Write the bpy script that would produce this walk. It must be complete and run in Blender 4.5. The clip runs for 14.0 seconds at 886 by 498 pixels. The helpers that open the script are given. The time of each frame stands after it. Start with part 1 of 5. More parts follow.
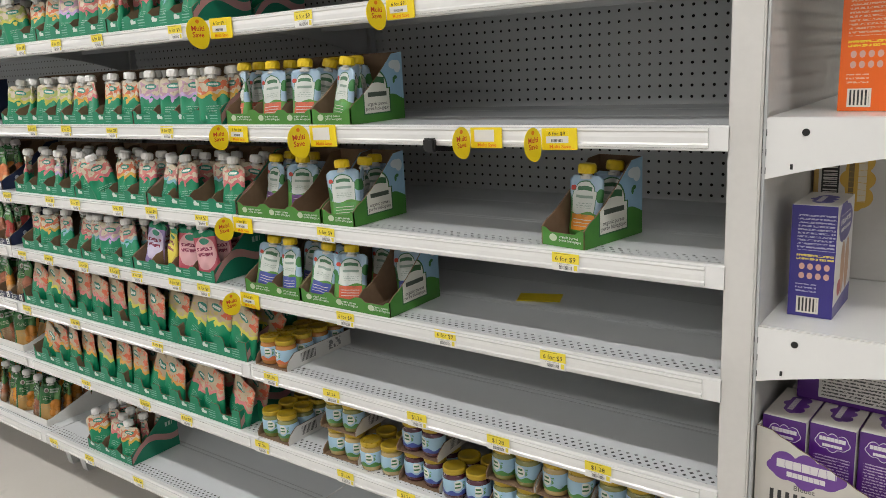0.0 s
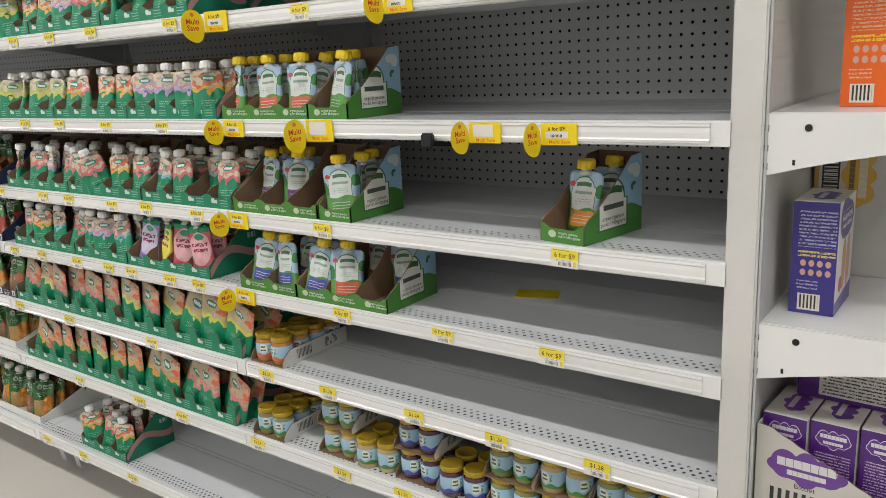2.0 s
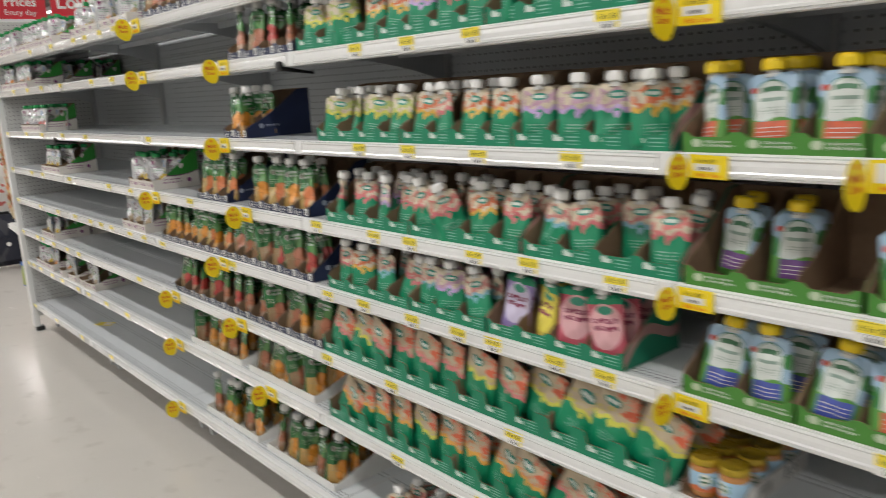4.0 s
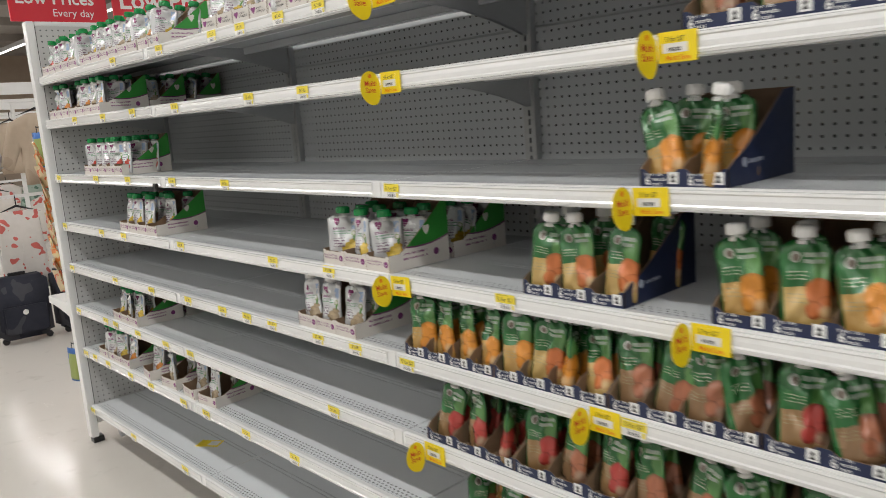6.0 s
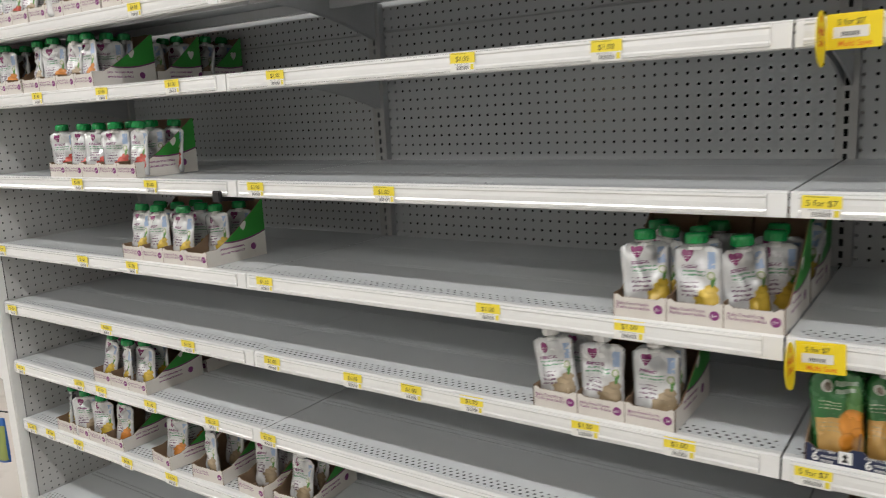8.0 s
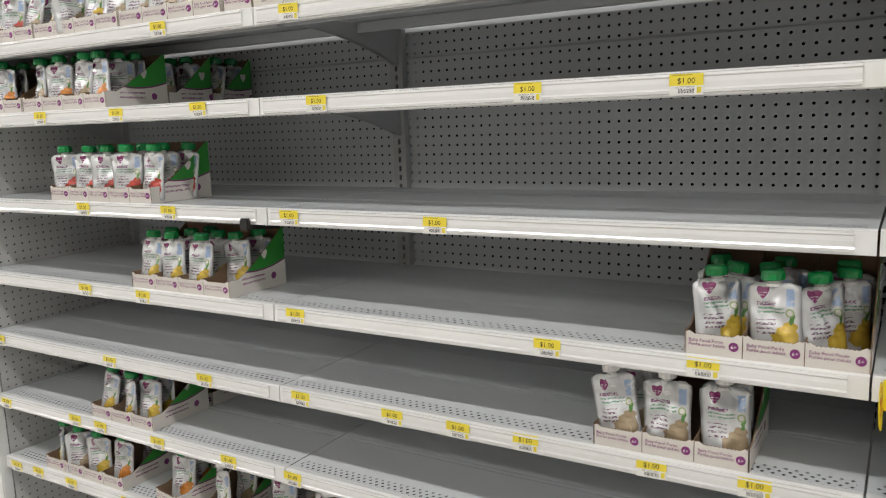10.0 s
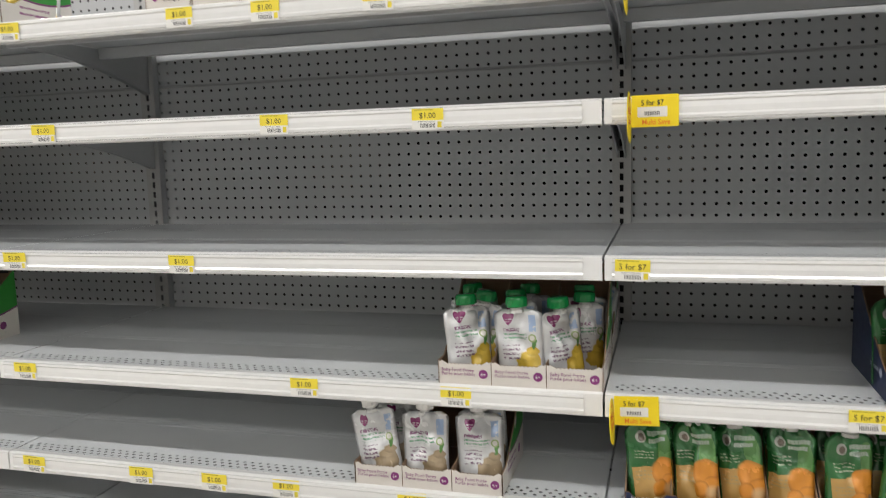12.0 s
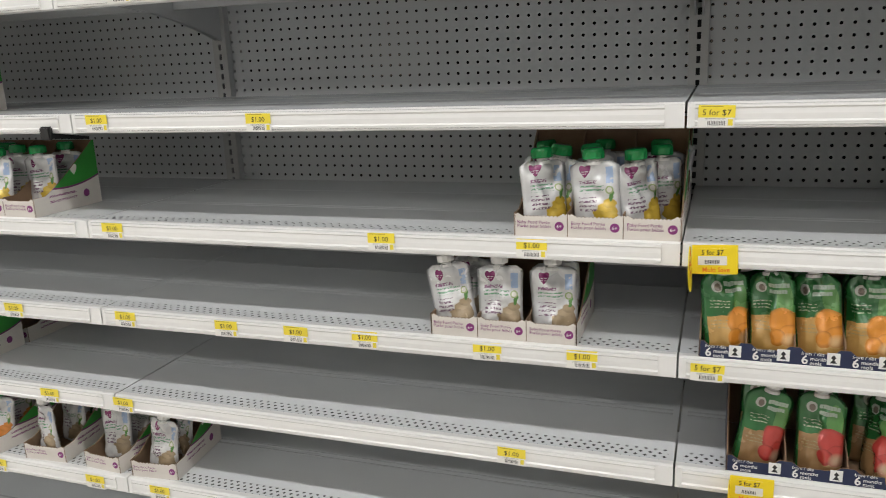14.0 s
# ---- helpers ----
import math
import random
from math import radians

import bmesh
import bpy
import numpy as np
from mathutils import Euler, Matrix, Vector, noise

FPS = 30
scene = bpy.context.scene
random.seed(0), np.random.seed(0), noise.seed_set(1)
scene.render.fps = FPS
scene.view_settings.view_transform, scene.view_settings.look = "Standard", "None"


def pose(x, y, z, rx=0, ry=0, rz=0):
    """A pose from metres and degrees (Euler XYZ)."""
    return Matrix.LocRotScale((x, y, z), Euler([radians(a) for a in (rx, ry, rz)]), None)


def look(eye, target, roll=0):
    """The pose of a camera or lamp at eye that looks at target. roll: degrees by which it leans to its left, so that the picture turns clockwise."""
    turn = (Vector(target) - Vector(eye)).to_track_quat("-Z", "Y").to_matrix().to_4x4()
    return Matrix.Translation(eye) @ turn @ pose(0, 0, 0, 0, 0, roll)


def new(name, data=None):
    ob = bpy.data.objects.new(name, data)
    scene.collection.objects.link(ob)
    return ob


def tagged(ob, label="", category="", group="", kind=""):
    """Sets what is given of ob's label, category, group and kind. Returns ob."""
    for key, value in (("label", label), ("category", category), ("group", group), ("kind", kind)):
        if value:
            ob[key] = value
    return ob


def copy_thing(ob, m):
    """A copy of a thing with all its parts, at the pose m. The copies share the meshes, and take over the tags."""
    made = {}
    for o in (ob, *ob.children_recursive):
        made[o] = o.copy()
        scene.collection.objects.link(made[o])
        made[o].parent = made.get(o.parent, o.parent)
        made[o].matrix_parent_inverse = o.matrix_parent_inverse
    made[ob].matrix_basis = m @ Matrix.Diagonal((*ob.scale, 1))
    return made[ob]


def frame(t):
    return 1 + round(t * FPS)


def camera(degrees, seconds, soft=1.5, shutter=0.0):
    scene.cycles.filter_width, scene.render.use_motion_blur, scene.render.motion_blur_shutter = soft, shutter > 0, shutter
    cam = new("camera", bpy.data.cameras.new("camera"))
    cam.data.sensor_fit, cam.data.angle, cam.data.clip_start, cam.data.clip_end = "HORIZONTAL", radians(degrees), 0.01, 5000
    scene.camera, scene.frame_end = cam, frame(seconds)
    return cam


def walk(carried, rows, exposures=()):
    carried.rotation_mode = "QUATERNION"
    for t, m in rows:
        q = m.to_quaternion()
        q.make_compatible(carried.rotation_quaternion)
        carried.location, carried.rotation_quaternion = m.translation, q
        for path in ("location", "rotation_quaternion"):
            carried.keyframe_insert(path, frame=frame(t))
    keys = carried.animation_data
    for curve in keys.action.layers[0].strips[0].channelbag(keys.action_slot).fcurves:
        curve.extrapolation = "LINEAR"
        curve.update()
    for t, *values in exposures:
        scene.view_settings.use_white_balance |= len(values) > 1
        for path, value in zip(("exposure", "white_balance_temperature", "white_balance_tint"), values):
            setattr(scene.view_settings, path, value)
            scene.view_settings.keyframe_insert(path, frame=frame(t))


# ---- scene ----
cam = camera(59.2, 14.0, soft=0.7, shutter=0.35)
METRES, EYE, TILT, LEAN, TURN = 4.253, 1.445, 0.0, 0.0, 36.7
ROWS = [
    (0.0, 0.0, 0.0, 0.0, -0.7, -13.26, 2.96),
    (0.5, 0.0, 0.0, -0.0001, -1.0, -13.25, 2.86),
    (1.0, -0.0002, 0.0012, -0.0002, -1.04, -13.48, 2.96),
    (1.5, -0.0012, 0.0018, -0.0002, -0.88, -13.69, 2.98),
    (2.0, -0.0015, 0.0033, -0.0003, -1.08, -13.62, 2.83),
    (2.5, -0.0092, 0.0093, 0.0014, -0.48, -12.71, 2.25),
    (3.0, -0.033, 0.0403, 0.0001, 2.61, -11.49, 1.79),
    (3.5, -0.0729, 0.095, 0.0033, 8.56, -11.16, 1.97),
    (6.3, -0.5095, 0.4085, 0.0088, 9.5, -9.5, 3.6),
    (6.5, -0.5351, 0.4276, 0.009, 9.23, -8.28, 2.58),
    (7.0, -0.612, 0.4636, 0.0115, 3.22, -6.27, 3.87),
    (7.5, -0.6692, 0.4967, 0.0101, -2.01, -7.88, 2.79),
    (8.0, -0.7128, 0.5317, 0.0104, -2.26, -10.71, 2.99),
    (8.2, -0.7254, 0.54, 0.0104, -2.45, -11.3, 3.0),
    (10.3, -0.7605, 0.546, 0.0155, -7.85, -7.9, 1.4),
    (10.5, -0.76, 0.5464, 0.0157, -9.75, -6.25, 0.71),
    (11.0, -0.7539, 0.5475, 0.017, -13.1, -4.2, 0.29),
    (11.5, -0.7458, 0.5491, 0.015, -17.43, -5.06, 0.79),
    (12.0, -0.741, 0.5495, 0.014, -20.92, -7.18, 1.64),
    (12.5, -0.7403, 0.5517, 0.0068, -22.72, -10.57, 2.3),
    (13.0, -0.7454, 0.5501, 0.0029, -22.75, -12.62, 2.36),
    (13.5, -0.7523, 0.5471, -0.002, -20.09, -13.47, 2.12),
    (14.0, -0.7543, 0.5484, -0.0056, -17.5, -14.1, 2.39),
]
TURNING = [(4.0, look((-0.832, 0.096, 1.464), (-2.331, 1.353, 1.052), -3.3)), (4.2, look((-0.995, 0.072, 1.470), (-2.532, 1.291, 1.082), -4.0))]
walk(cam, sorted([(t, pose(0, 0, EYE, TILT, LEAN, TURN) @ pose(METRES * x, METRES * y, METRES * z, 90 + pitch, roll, yaw)) for t, x, y, z, yaw, pitch, roll in ROWS] + TURNING, key=lambda row: row[0]), exposures=[(0.0, -0.09), (3.0, -0.09), (4.0, -0.2), (6.5, -0.18), (7.0, -0.23), (8.0, -0.12), (11.0, -0.21), (12.5, -0.05), (14.0, -0.05)])

# ---- light ----
world = bpy.data.worlds.new("store_air")
scene.world = world
world.use_nodes = True
world.node_tree.nodes["Background"].inputs[0].default_value = (1.0, 0.96, 0.9, 1)
world.node_tree.nodes["Background"].inputs[1].default_value = 0.025
LAMP_COLOUR = (0.975, 0.965, 0.945)
LAMP_ROWS = [(-0.55, 565), (-3.6, 430), (-6.6, 420), (-9.6, 380), (3.6, 400), (7.0, 280)]
for lamp_y, watts in LAMP_ROWS:
    lamp = bpy.data.lights.new("tube_row", "AREA")
    lamp.shape, lamp.size, lamp.size_y, lamp.energy, lamp.color = "RECTANGLE", 38, 0.16, watts, LAMP_COLOUR
    new("tube_row", lamp).matrix_basis = pose(-13, lamp_y, 4.15)


# ---- small helpers ----
class Ex:
    """A number in a node tree, with arithmetic that makes Math nodes."""
    def __init__(self, tree, socket):
        self.tree, self.socket = tree, socket

    def math(self, op, *others):
        node = self.tree.nodes.new("ShaderNodeMath")
        node.operation = op
        for i, v in enumerate((self, *others)):
            if isinstance(v, Ex):
                self.tree.links.new(v.socket, node.inputs[i])
            else:
                node.inputs[i].default_value = v
        return Ex(self.tree, node.outputs[0])

    def __add__(self, o): return self.math("ADD", o)
    def __radd__(self, o): return self.math("ADD", o)
    def __sub__(self, o): return self.math("SUBTRACT", o)
    def __rsub__(self, o): return self.math("MULTIPLY", -1.0).math("ADD", o)
    def __mul__(self, o): return self.math("MULTIPLY", o)
    def __rmul__(self, o): return self.math("MULTIPLY", o)
    def __truediv__(self, o): return self.math("DIVIDE", o)
    def __lt__(self, o): return self.math("LESS_THAN", o)
    def __gt__(self, o): return self.math("GREATER_THAN", o)
    def sin(self): return self.math("SINE")
    def abs(self): return self.math("ABSOLUTE")
    def frac(self): return self.math("FRACT")
    def most(self, o): return self.math("MAXIMUM", o)


class Paint:
    """Gives a material's painter its coordinates in metres, its noise and its layers."""
    def __init__(self, material):
        self.tree = t = material.node_tree
        self.coord = t.nodes.new("ShaderNodeTexCoord").outputs["Object"]
        split = t.nodes.new("ShaderNodeSeparateXYZ")
        t.links.new(self.coord, split.inputs[0])
        self.x, self.y, self.z = (Ex(t, o) for o in split.outputs)
        self.rnd = Ex(t, t.nodes.new("ShaderNodeObjectInfo").outputs["Random"])

    def noise(self, scale, detail=3, world=False):
        n = self.tree.nodes.new("ShaderNodeTexNoise")
        n.inputs["Scale"].default_value, n.inputs["Detail"].default_value = scale, detail
        src = self.coord
        if world:
            src = self.tree.nodes.new("ShaderNodeNewGeometry").outputs["Position"]
        self.tree.links.new(src, n.inputs["Vector"])
        return Ex(self.tree, n.outputs[0])

    def over(self, base, colour, mask):
        n = self.tree.nodes.new("ShaderNodeMix")
        n.data_type = "RGBA"
        if isinstance(mask, Ex):
            self.tree.links.new(mask.socket, n.inputs[0])
        else:
            n.inputs[0].default_value = mask
        for i, c in ((6, base), (7, colour)):
            if isinstance(c, tuple):
                n.inputs[i].default_value = (*c, 1)
            else:
                self.tree.links.new(c, n.inputs[i])
        return n.outputs[2]

    def rect(self, a, b, a0, a1, b0, b1):
        return (a > a0) * (a < a1) * (b > b0) * (b < b1)

    def oval(self, a, b, ca, cb, ra, rb):
        u, v = (a - ca) / ra, (b - cb) / rb
        return (u * u + v * v) < 1.0

    def bars(self, a, b, a0, a1, b0, b1, pitch, duty=0.5, across=False):
        p = ((a if across else b) / pitch).frac() < duty
        return self.rect(a, b, a0, a1, b0, b1) * p

    def scribble(self, a, b, a0, a1, b0, b1, pitch, duty=0.5):
        return self.bars(a, b, a0, a1, b0, b1, pitch, duty) * (self.noise(330, 1) > 0.46)

    def letters(self, a, b, a0, a1, b0, b1, count, duty=0.94):
        """A row of plain upright blocks, as wide and high as a word."""
        step = (a1 - a0) / count
        cell = ((a - a0) / step + (self.noise(0.5 / step, 1) - 0.5) * 0.7).frac()
        return self.rect(a, b, a0, a1, b0, b1) * (cell < duty)

    def tomb(self, a, b, ca, half, b0, b1, top):
        """A square-footed label with a narrower round head."""
        return self.rect(a, b, ca - half, ca + half, b0, b1).most(self.oval(a, b, ca, b1, half * 0.86, top))

    def cloud(self, a, b, ca, cb, ra, rb):
        m = self.oval(a, b, ca, cb, ra, rb * 0.72)
        for k in (-0.55, 0.0, 0.55):
            m = m.most(self.oval(a, b, ca + ra * k, cb + rb * (0.12 if k else 0.0), ra * 0.36, rb * (0.8 if k else 1.0)))
        return m

    def ball(self, a, b, ca, cb, r):
        u, v = (a - ca) / r, (b - cb) / r
        return (1.0 - (u * u + v * v)).most(0.0)

    def heart(self, a, b, ca, cb, r):
        u, v = (a - ca) / r, (b - cb) / r
        w = v - u.abs() * 0.75
        return (u * u + w * w) < 0.8


def surface(name, painter, rough=0.5, metal=0.0, bump=0.0, bump_scale=80.0, wear=0.06, coat=0.0, holes=None, glass=0.0, grain=1.0):
    m = bpy.data.materials.new(name)
    m.use_nodes = True
    t = m.node_tree
    b = t.nodes["Principled BSDF"]
    p = Paint(m)
    colour = painter(p) if callable(painter) else painter
    big, fine = p.noise(5.0, 3, True), p.noise(bump_scale, 4)
    dull = p.over(colour, (0.0, 0.0, 0.0), ((big - 0.35) * wear * 2.0 + (fine - 0.4) * wear).most(0.0))
    t.links.new(dull, b.inputs["Base Color"])
    t.links.new(((fine - 0.5) * (0.16 * grain) + (big - 0.5) * (0.16 * grain) + rough).most(0.03).socket, b.inputs["Roughness"])
    b.inputs["Metallic"].default_value = metal
    b.inputs["Coat Weight"].default_value = coat
    b.inputs["Coat Roughness"].default_value = 0.12
    b.inputs["Transmission Weight"].default_value = glass
    if bump:
        n = t.nodes.new("ShaderNodeBump")
        n.inputs["Strength"].default_value, n.inputs["Distance"].default_value = bump, 0.004
        t.links.new(fine.socket, n.inputs["Height"])
        t.links.new(n.outputs[0], b.inputs["Normal"])
    if holes:
        clear, mix = t.nodes.new("ShaderNodeBsdfTransparent"), t.nodes.new("ShaderNodeMixShader")
        t.links.new(holes(p).socket, mix.inputs[0])
        t.links.new(b.outputs[0], mix.inputs[1])
        t.links.new(clear.outputs[0], mix.inputs[2])
        t.links.new(mix.outputs[0], t.nodes["Material Output"].inputs["Surface"])
    return m


def mesh(name, bm, mats, smooth=False):
    bmesh.ops.recalc_face_normals(bm, faces=bm.faces[:])
    me = bpy.data.meshes.new(name)
    if smooth:
        for f in bm.faces:
            f.smooth = True
    bm.to_mesh(me)
    bm.free()
    for m in mats if isinstance(mats, (list, tuple)) else [mats]:
        me.materials.append(m)
    return me


def part(name, data, material=None, parent=None, label="", m=None, smooth=False):
    """Links a bmesh or a finished mesh as one object under a thing."""
    if isinstance(data, bmesh.types.BMesh):
        data = mesh(name, data, material, smooth)
    ob = new(name, data)
    ob.parent = parent
    if m is not None:
        ob.matrix_basis = m
    return tagged(ob, label)


def thing(name, m, label, category, group="", kind=""):
    ob = new(name)
    ob.empty_display_size = 0.02
    ob.matrix_basis = m
    return tagged(ob, label, category, group, kind)


PROTO = {}


def place(key, m, build):
    """Builds a kind of thing once, then copies it."""
    if key in PROTO:
        return copy_thing(PROTO[key], m)
    PROTO[key] = build(m)
    return PROTO[key]


def box(x0, x1, y0, y1, z0, z1, bevel=0.0, bm=None):
    own = bm is None
    bm = bm or bmesh.new()
    made = bmesh.ops.create_cube(bm, size=1)["verts"]
    for v in made:
        v.co = Vector((x0 if v.co.x < 0 else x1, y0 if v.co.y < 0 else y1, z0 if v.co.z < 0 else z1))
    if bevel and own:
        bmesh.ops.bevel(bm, geom=bm.edges[:], offset=bevel, segments=2, affect="EDGES")
    return bm


def prism(outline, axis, lo, hi, bm=None, mats=(0, 0, 0)):
    """A flat outline given thickness along an axis. mats: material of the low face, the high face and the rim."""
    bm = bm or bmesh.new()
    put = {"x": lambda a, b, c: (c, a, b), "y": lambda a, b, c: (a, c, b), "z": lambda a, b, c: (a, b, c)}[axis]
    low = [bm.verts.new(put(a, b, lo)) for a, b in outline]
    high = [bm.verts.new(put(a, b, hi)) for a, b in outline]
    bm.faces.new(low).material_index = mats[0]
    bm.faces.new(high).material_index = mats[1]
    for i in range(len(outline)):
        j = (i + 1) % len(outline)
        bm.faces.new((low[i], low[j], high[j], high[i])).material_index = mats[2]
    return bm


def lathe(profile, n=16, bm=None, centre=(0, 0)):
    bm = bm or bmesh.new()
    rings = [[bm.verts.new((centre[0] + r * math.cos(2 * math.pi * k / n), centre[1] + r * math.sin(2 * math.pi * k / n), z)) for k in range(n)] for r, z in profile]
    for a, b in zip(rings, rings[1:]):
        for k in range(n):
            bm.faces.new((a[k], a[(k + 1) % n], b[(k + 1) % n], b[k]))
    bm.faces.new(rings[0])
    bm.faces.new(rings[-1])
    return bm


WORDS = {}


def words(body, size, material, align="LEFT", bold=0.0):
    """The mesh of some lettering, lying in the x-z plane and facing -y."""
    key = (body, size, material.name, align, bold)
    if key not in WORDS:
        c = bpy.data.curves.new("lettering", "FONT")
        c.body, c.size, c.align_x, c.resolution_u, c.offset, c.space_line = body, size, align, 2, bold * size, 0.85
        ob = new("lettering", c)
        bpy.context.view_layer.update()
        me = bpy.data.meshes.new_from_object(ob.evaluated_get(bpy.context.evaluated_depsgraph_get()))
        bpy.data.objects.remove(ob)
        me.transform(pose(0, 0, 0, 90))
        me.materials.clear()
        me.materials.append(material)
        WORDS[key] = me
    return WORDS[key]


# ---- materials ----
def peg_holes(p):
    u, v = (p.x / 0.0254 + 0.5).frac() - 0.5, (p.z / 0.0254 + 0.5).frac() - 0.5
    return ((u * u + v * v) < 0.0195) * (p.x > 0.02) * (p.x < 1.2)


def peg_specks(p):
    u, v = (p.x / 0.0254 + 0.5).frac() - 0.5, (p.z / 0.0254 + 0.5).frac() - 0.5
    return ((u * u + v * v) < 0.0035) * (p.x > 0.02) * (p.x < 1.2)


def peg_holes_side(p):
    u, v = (p.y / 0.0254 + 0.5).frac() - 0.5, (p.z / 0.0254 + 0.5).frac() - 0.5
    return ((u * u + v * v) < 0.0195) * (p.y > 0.02) * (p.y < 1.2)


def deck_holes(p):
    row = p.y / 0.0125
    u = (p.x / 0.017 + (row.math("FLOOR") * 0.5)).frac() - 0.5
    v = row.frac() - 0.5
    return ((u.abs() * 1.35 + v.abs()) < 0.36) * (p.y > 0.0125) * (p.y < 0.0625) * (p.x > 0.012) * (p.x < 1.205)


def slots(p):
    v = (p.z / 0.0254).frac() - 0.5
    return (p.x.abs() < 0.0042) * (v.abs() < 0.3)


SHELF_WHITE = surface("white_shelf_enamel", (0.80, 0.80, 0.79), 0.3, bump=0.01, wear=0.03, coat=0.3, grain=0.4)
DECK = surface("grey_shelf_enamel", lambda p: p.over((0.76, 0.78, 0.79), (0.71, 0.735, 0.75), p.noise(1.3, 2, True)), 0.2, wear=0.012, holes=deck_holes, grain=0.15)
# Blackish backing colour in place of the shade inside hollow shelves and panels.
HOLLOW_SHADE = surface("unlit_hollow_dark", (0.05, 0.05, 0.052), 0.6, metal=0.3)
DECK_PLAIN = surface("grey_bead_enamel", (0.56, 0.575, 0.585), 0.25, wear=0.02, grain=0.2)
PEG = surface("grey_pegboard", lambda p: p.over((0.595, 0.61, 0.62), (0.55, 0.565, 0.575), p.noise(2.0, 2, True)), 0.42, wear=0.02, holes=peg_holes, grain=0.2)
# Near-black colour stands in for the unlit gap behind the pegboard holes.
PEG_REAR = surface("gap_shade_inner_pegboard", (0.02, 0.02, 0.02), 0.7, holes=peg_specks)
PEG_SIDE = surface("grey_side_pegboard", lambda p: p.over((0.60, 0.595, 0.58), (0.53, 0.53, 0.52), p.noise(2.0, 4, True)), 0.45, bump=0.02, wear=0.05, holes=peg_holes_side)
STEEL_GREY = surface("grey_bracket_enamel", (0.50, 0.51, 0.52), 0.4, bump=0.02)
UPRIGHT = surface("slotted_upright_enamel", (0.52, 0.52, 0.51), 0.4, bump=0.02, holes=slots)
POST_WHITE = surface("end_post_enamel", (0.66, 0.645, 0.62), 0.42, bump=0.02, wear=0.08)
RAIL = surface("clear_price_rail", (0.82, 0.82, 0.81), 0.12, wear=0.05, coat=1.0, grain=0.4)
BLACK = surface("black_plastic_and_slot_shade", (0.012, 0.012, 0.013), 0.4)
CARD = surface("brown_cardboard", lambda p: p.over((0.24, 0.155, 0.095), (0.19, 0.12, 0.07), p.noise(60, 3)), 0.85, bump=0.1, wear=0.1)
PAPER = surface("white_paper", (0.78, 0.77, 0.74), 0.6)
YELLOW = surface("yellow_plastic_card", (0.86, 0.66, 0.012), 0.45, wear=0.04)
RED_INK = surface("red_ink", (0.62, 0.05, 0.02), 0.5)
ORANGE_INK = surface("orange_ink", (0.80, 0.22, 0.01), 0.5)
BLACK_INK = surface("black_ink", (0.02, 0.02, 0.02), 0.5)
WHITE_INK = surface("white_ink", (0.8, 0.8, 0.78), 0.5)
PURPLE_INK = surface("purple_ink", (0.22, 0.03, 0.17), 0.5)


def label_painter(p):
    c = p.over((0.78, 0.77, 0.74), (0.85, 0.69, 0.055), p.z > 0.015)
    c = p.over(c, (0.05, 0.05, 0.05), p.rect(p.x, p.z, 0.014, 0.041, 0.003, 0.010) * ((p.x * 2600.0).sin() > -0.1))
    c = p.over(c, (0.3, 0.3, 0.3), p.bars(p.x, p.z, 0.010, 0.040, 0.0112, 0.0138, 0.0026))
    c = p.over(c, (0.75, 0.62, 0.05), p.rect(p.x, p.z, 0.044, 0.051, 0.003, 0.013))
    return p.over(c, (0.45, 0.36, 0.03), p.rect(p.x, p.z, 0.004, 0.036, 0.0312, 0.0326))


LABEL = surface("price_label_paper", label_painter, 0.35, wear=0.03)
WHITE_CAP = surface("white_cap_plastic", (0.86, 0.85, 0.83), 0.35, wear=0.02)
GREEN_CAP = surface("green_cap_plastic", (0.006, 0.235, 0.055), 0.22)
YELLOW_CAP = surface("yellow_cap_plastic", (0.82, 0.58, 0.012), 0.35)
CLEAR = surface("clear_spout_plastic", (0.62, 0.62, 0.6), 0.25)
TEAL = (0.001, 0.25, 0.115)
KRAFT = (0.60, 0.51, 0.37)
GRASS = (0.055, 0.215, 0.03)
SKY = (0.28, 0.46, 0.62)


def kraft_pouch(accent, second, wave=0.0045, low=0.062):
    def painter(p):
        edge = (p.x * 190.0 + p.rnd * 4.0).sin() * wave + low + (p.noise(34, 2) - 0.5) * 0.016
        c = p.over(KRAFT, (0.66, 0.58, 0.45), p.noise(60, 3))
        c = p.over(c, second, (p.noise(60, 1) > 0.53) * (p.z > edge + 0.006) * (p.z < edge + 0.040))
        c = p.over(c, (0.45, 0.36, 0.25), (p.noise(130, 2) > 0.66) * (p.z > edge + 0.009))
        c = p.over(c, accent, p.z < edge + 0.009)
        c = p.over(c, TEAL, p.z < edge)
        c = p.over(c, accent, p.heart(p.x, p.z, 0.0, low - 0.007, 0.0072))
        c = p.over(c, (0.03, 0.27, 0.20), p.oval(p.x, p.z, 0.002, low + 0.031, 0.018, 0.0075))
        c = p.over(c, (0.62, 0.68, 0.62), p.letters(p.x, p.z, -0.011, 0.014, low + 0.028, low + 0.034, 4))
        return p.over(c, (0.25, 0.46, 0.37), p.scribble(p.x, p.z, -0.022, 0.022, low - 0.042, low - 0.022, 0.006, 0.4))
    return painter


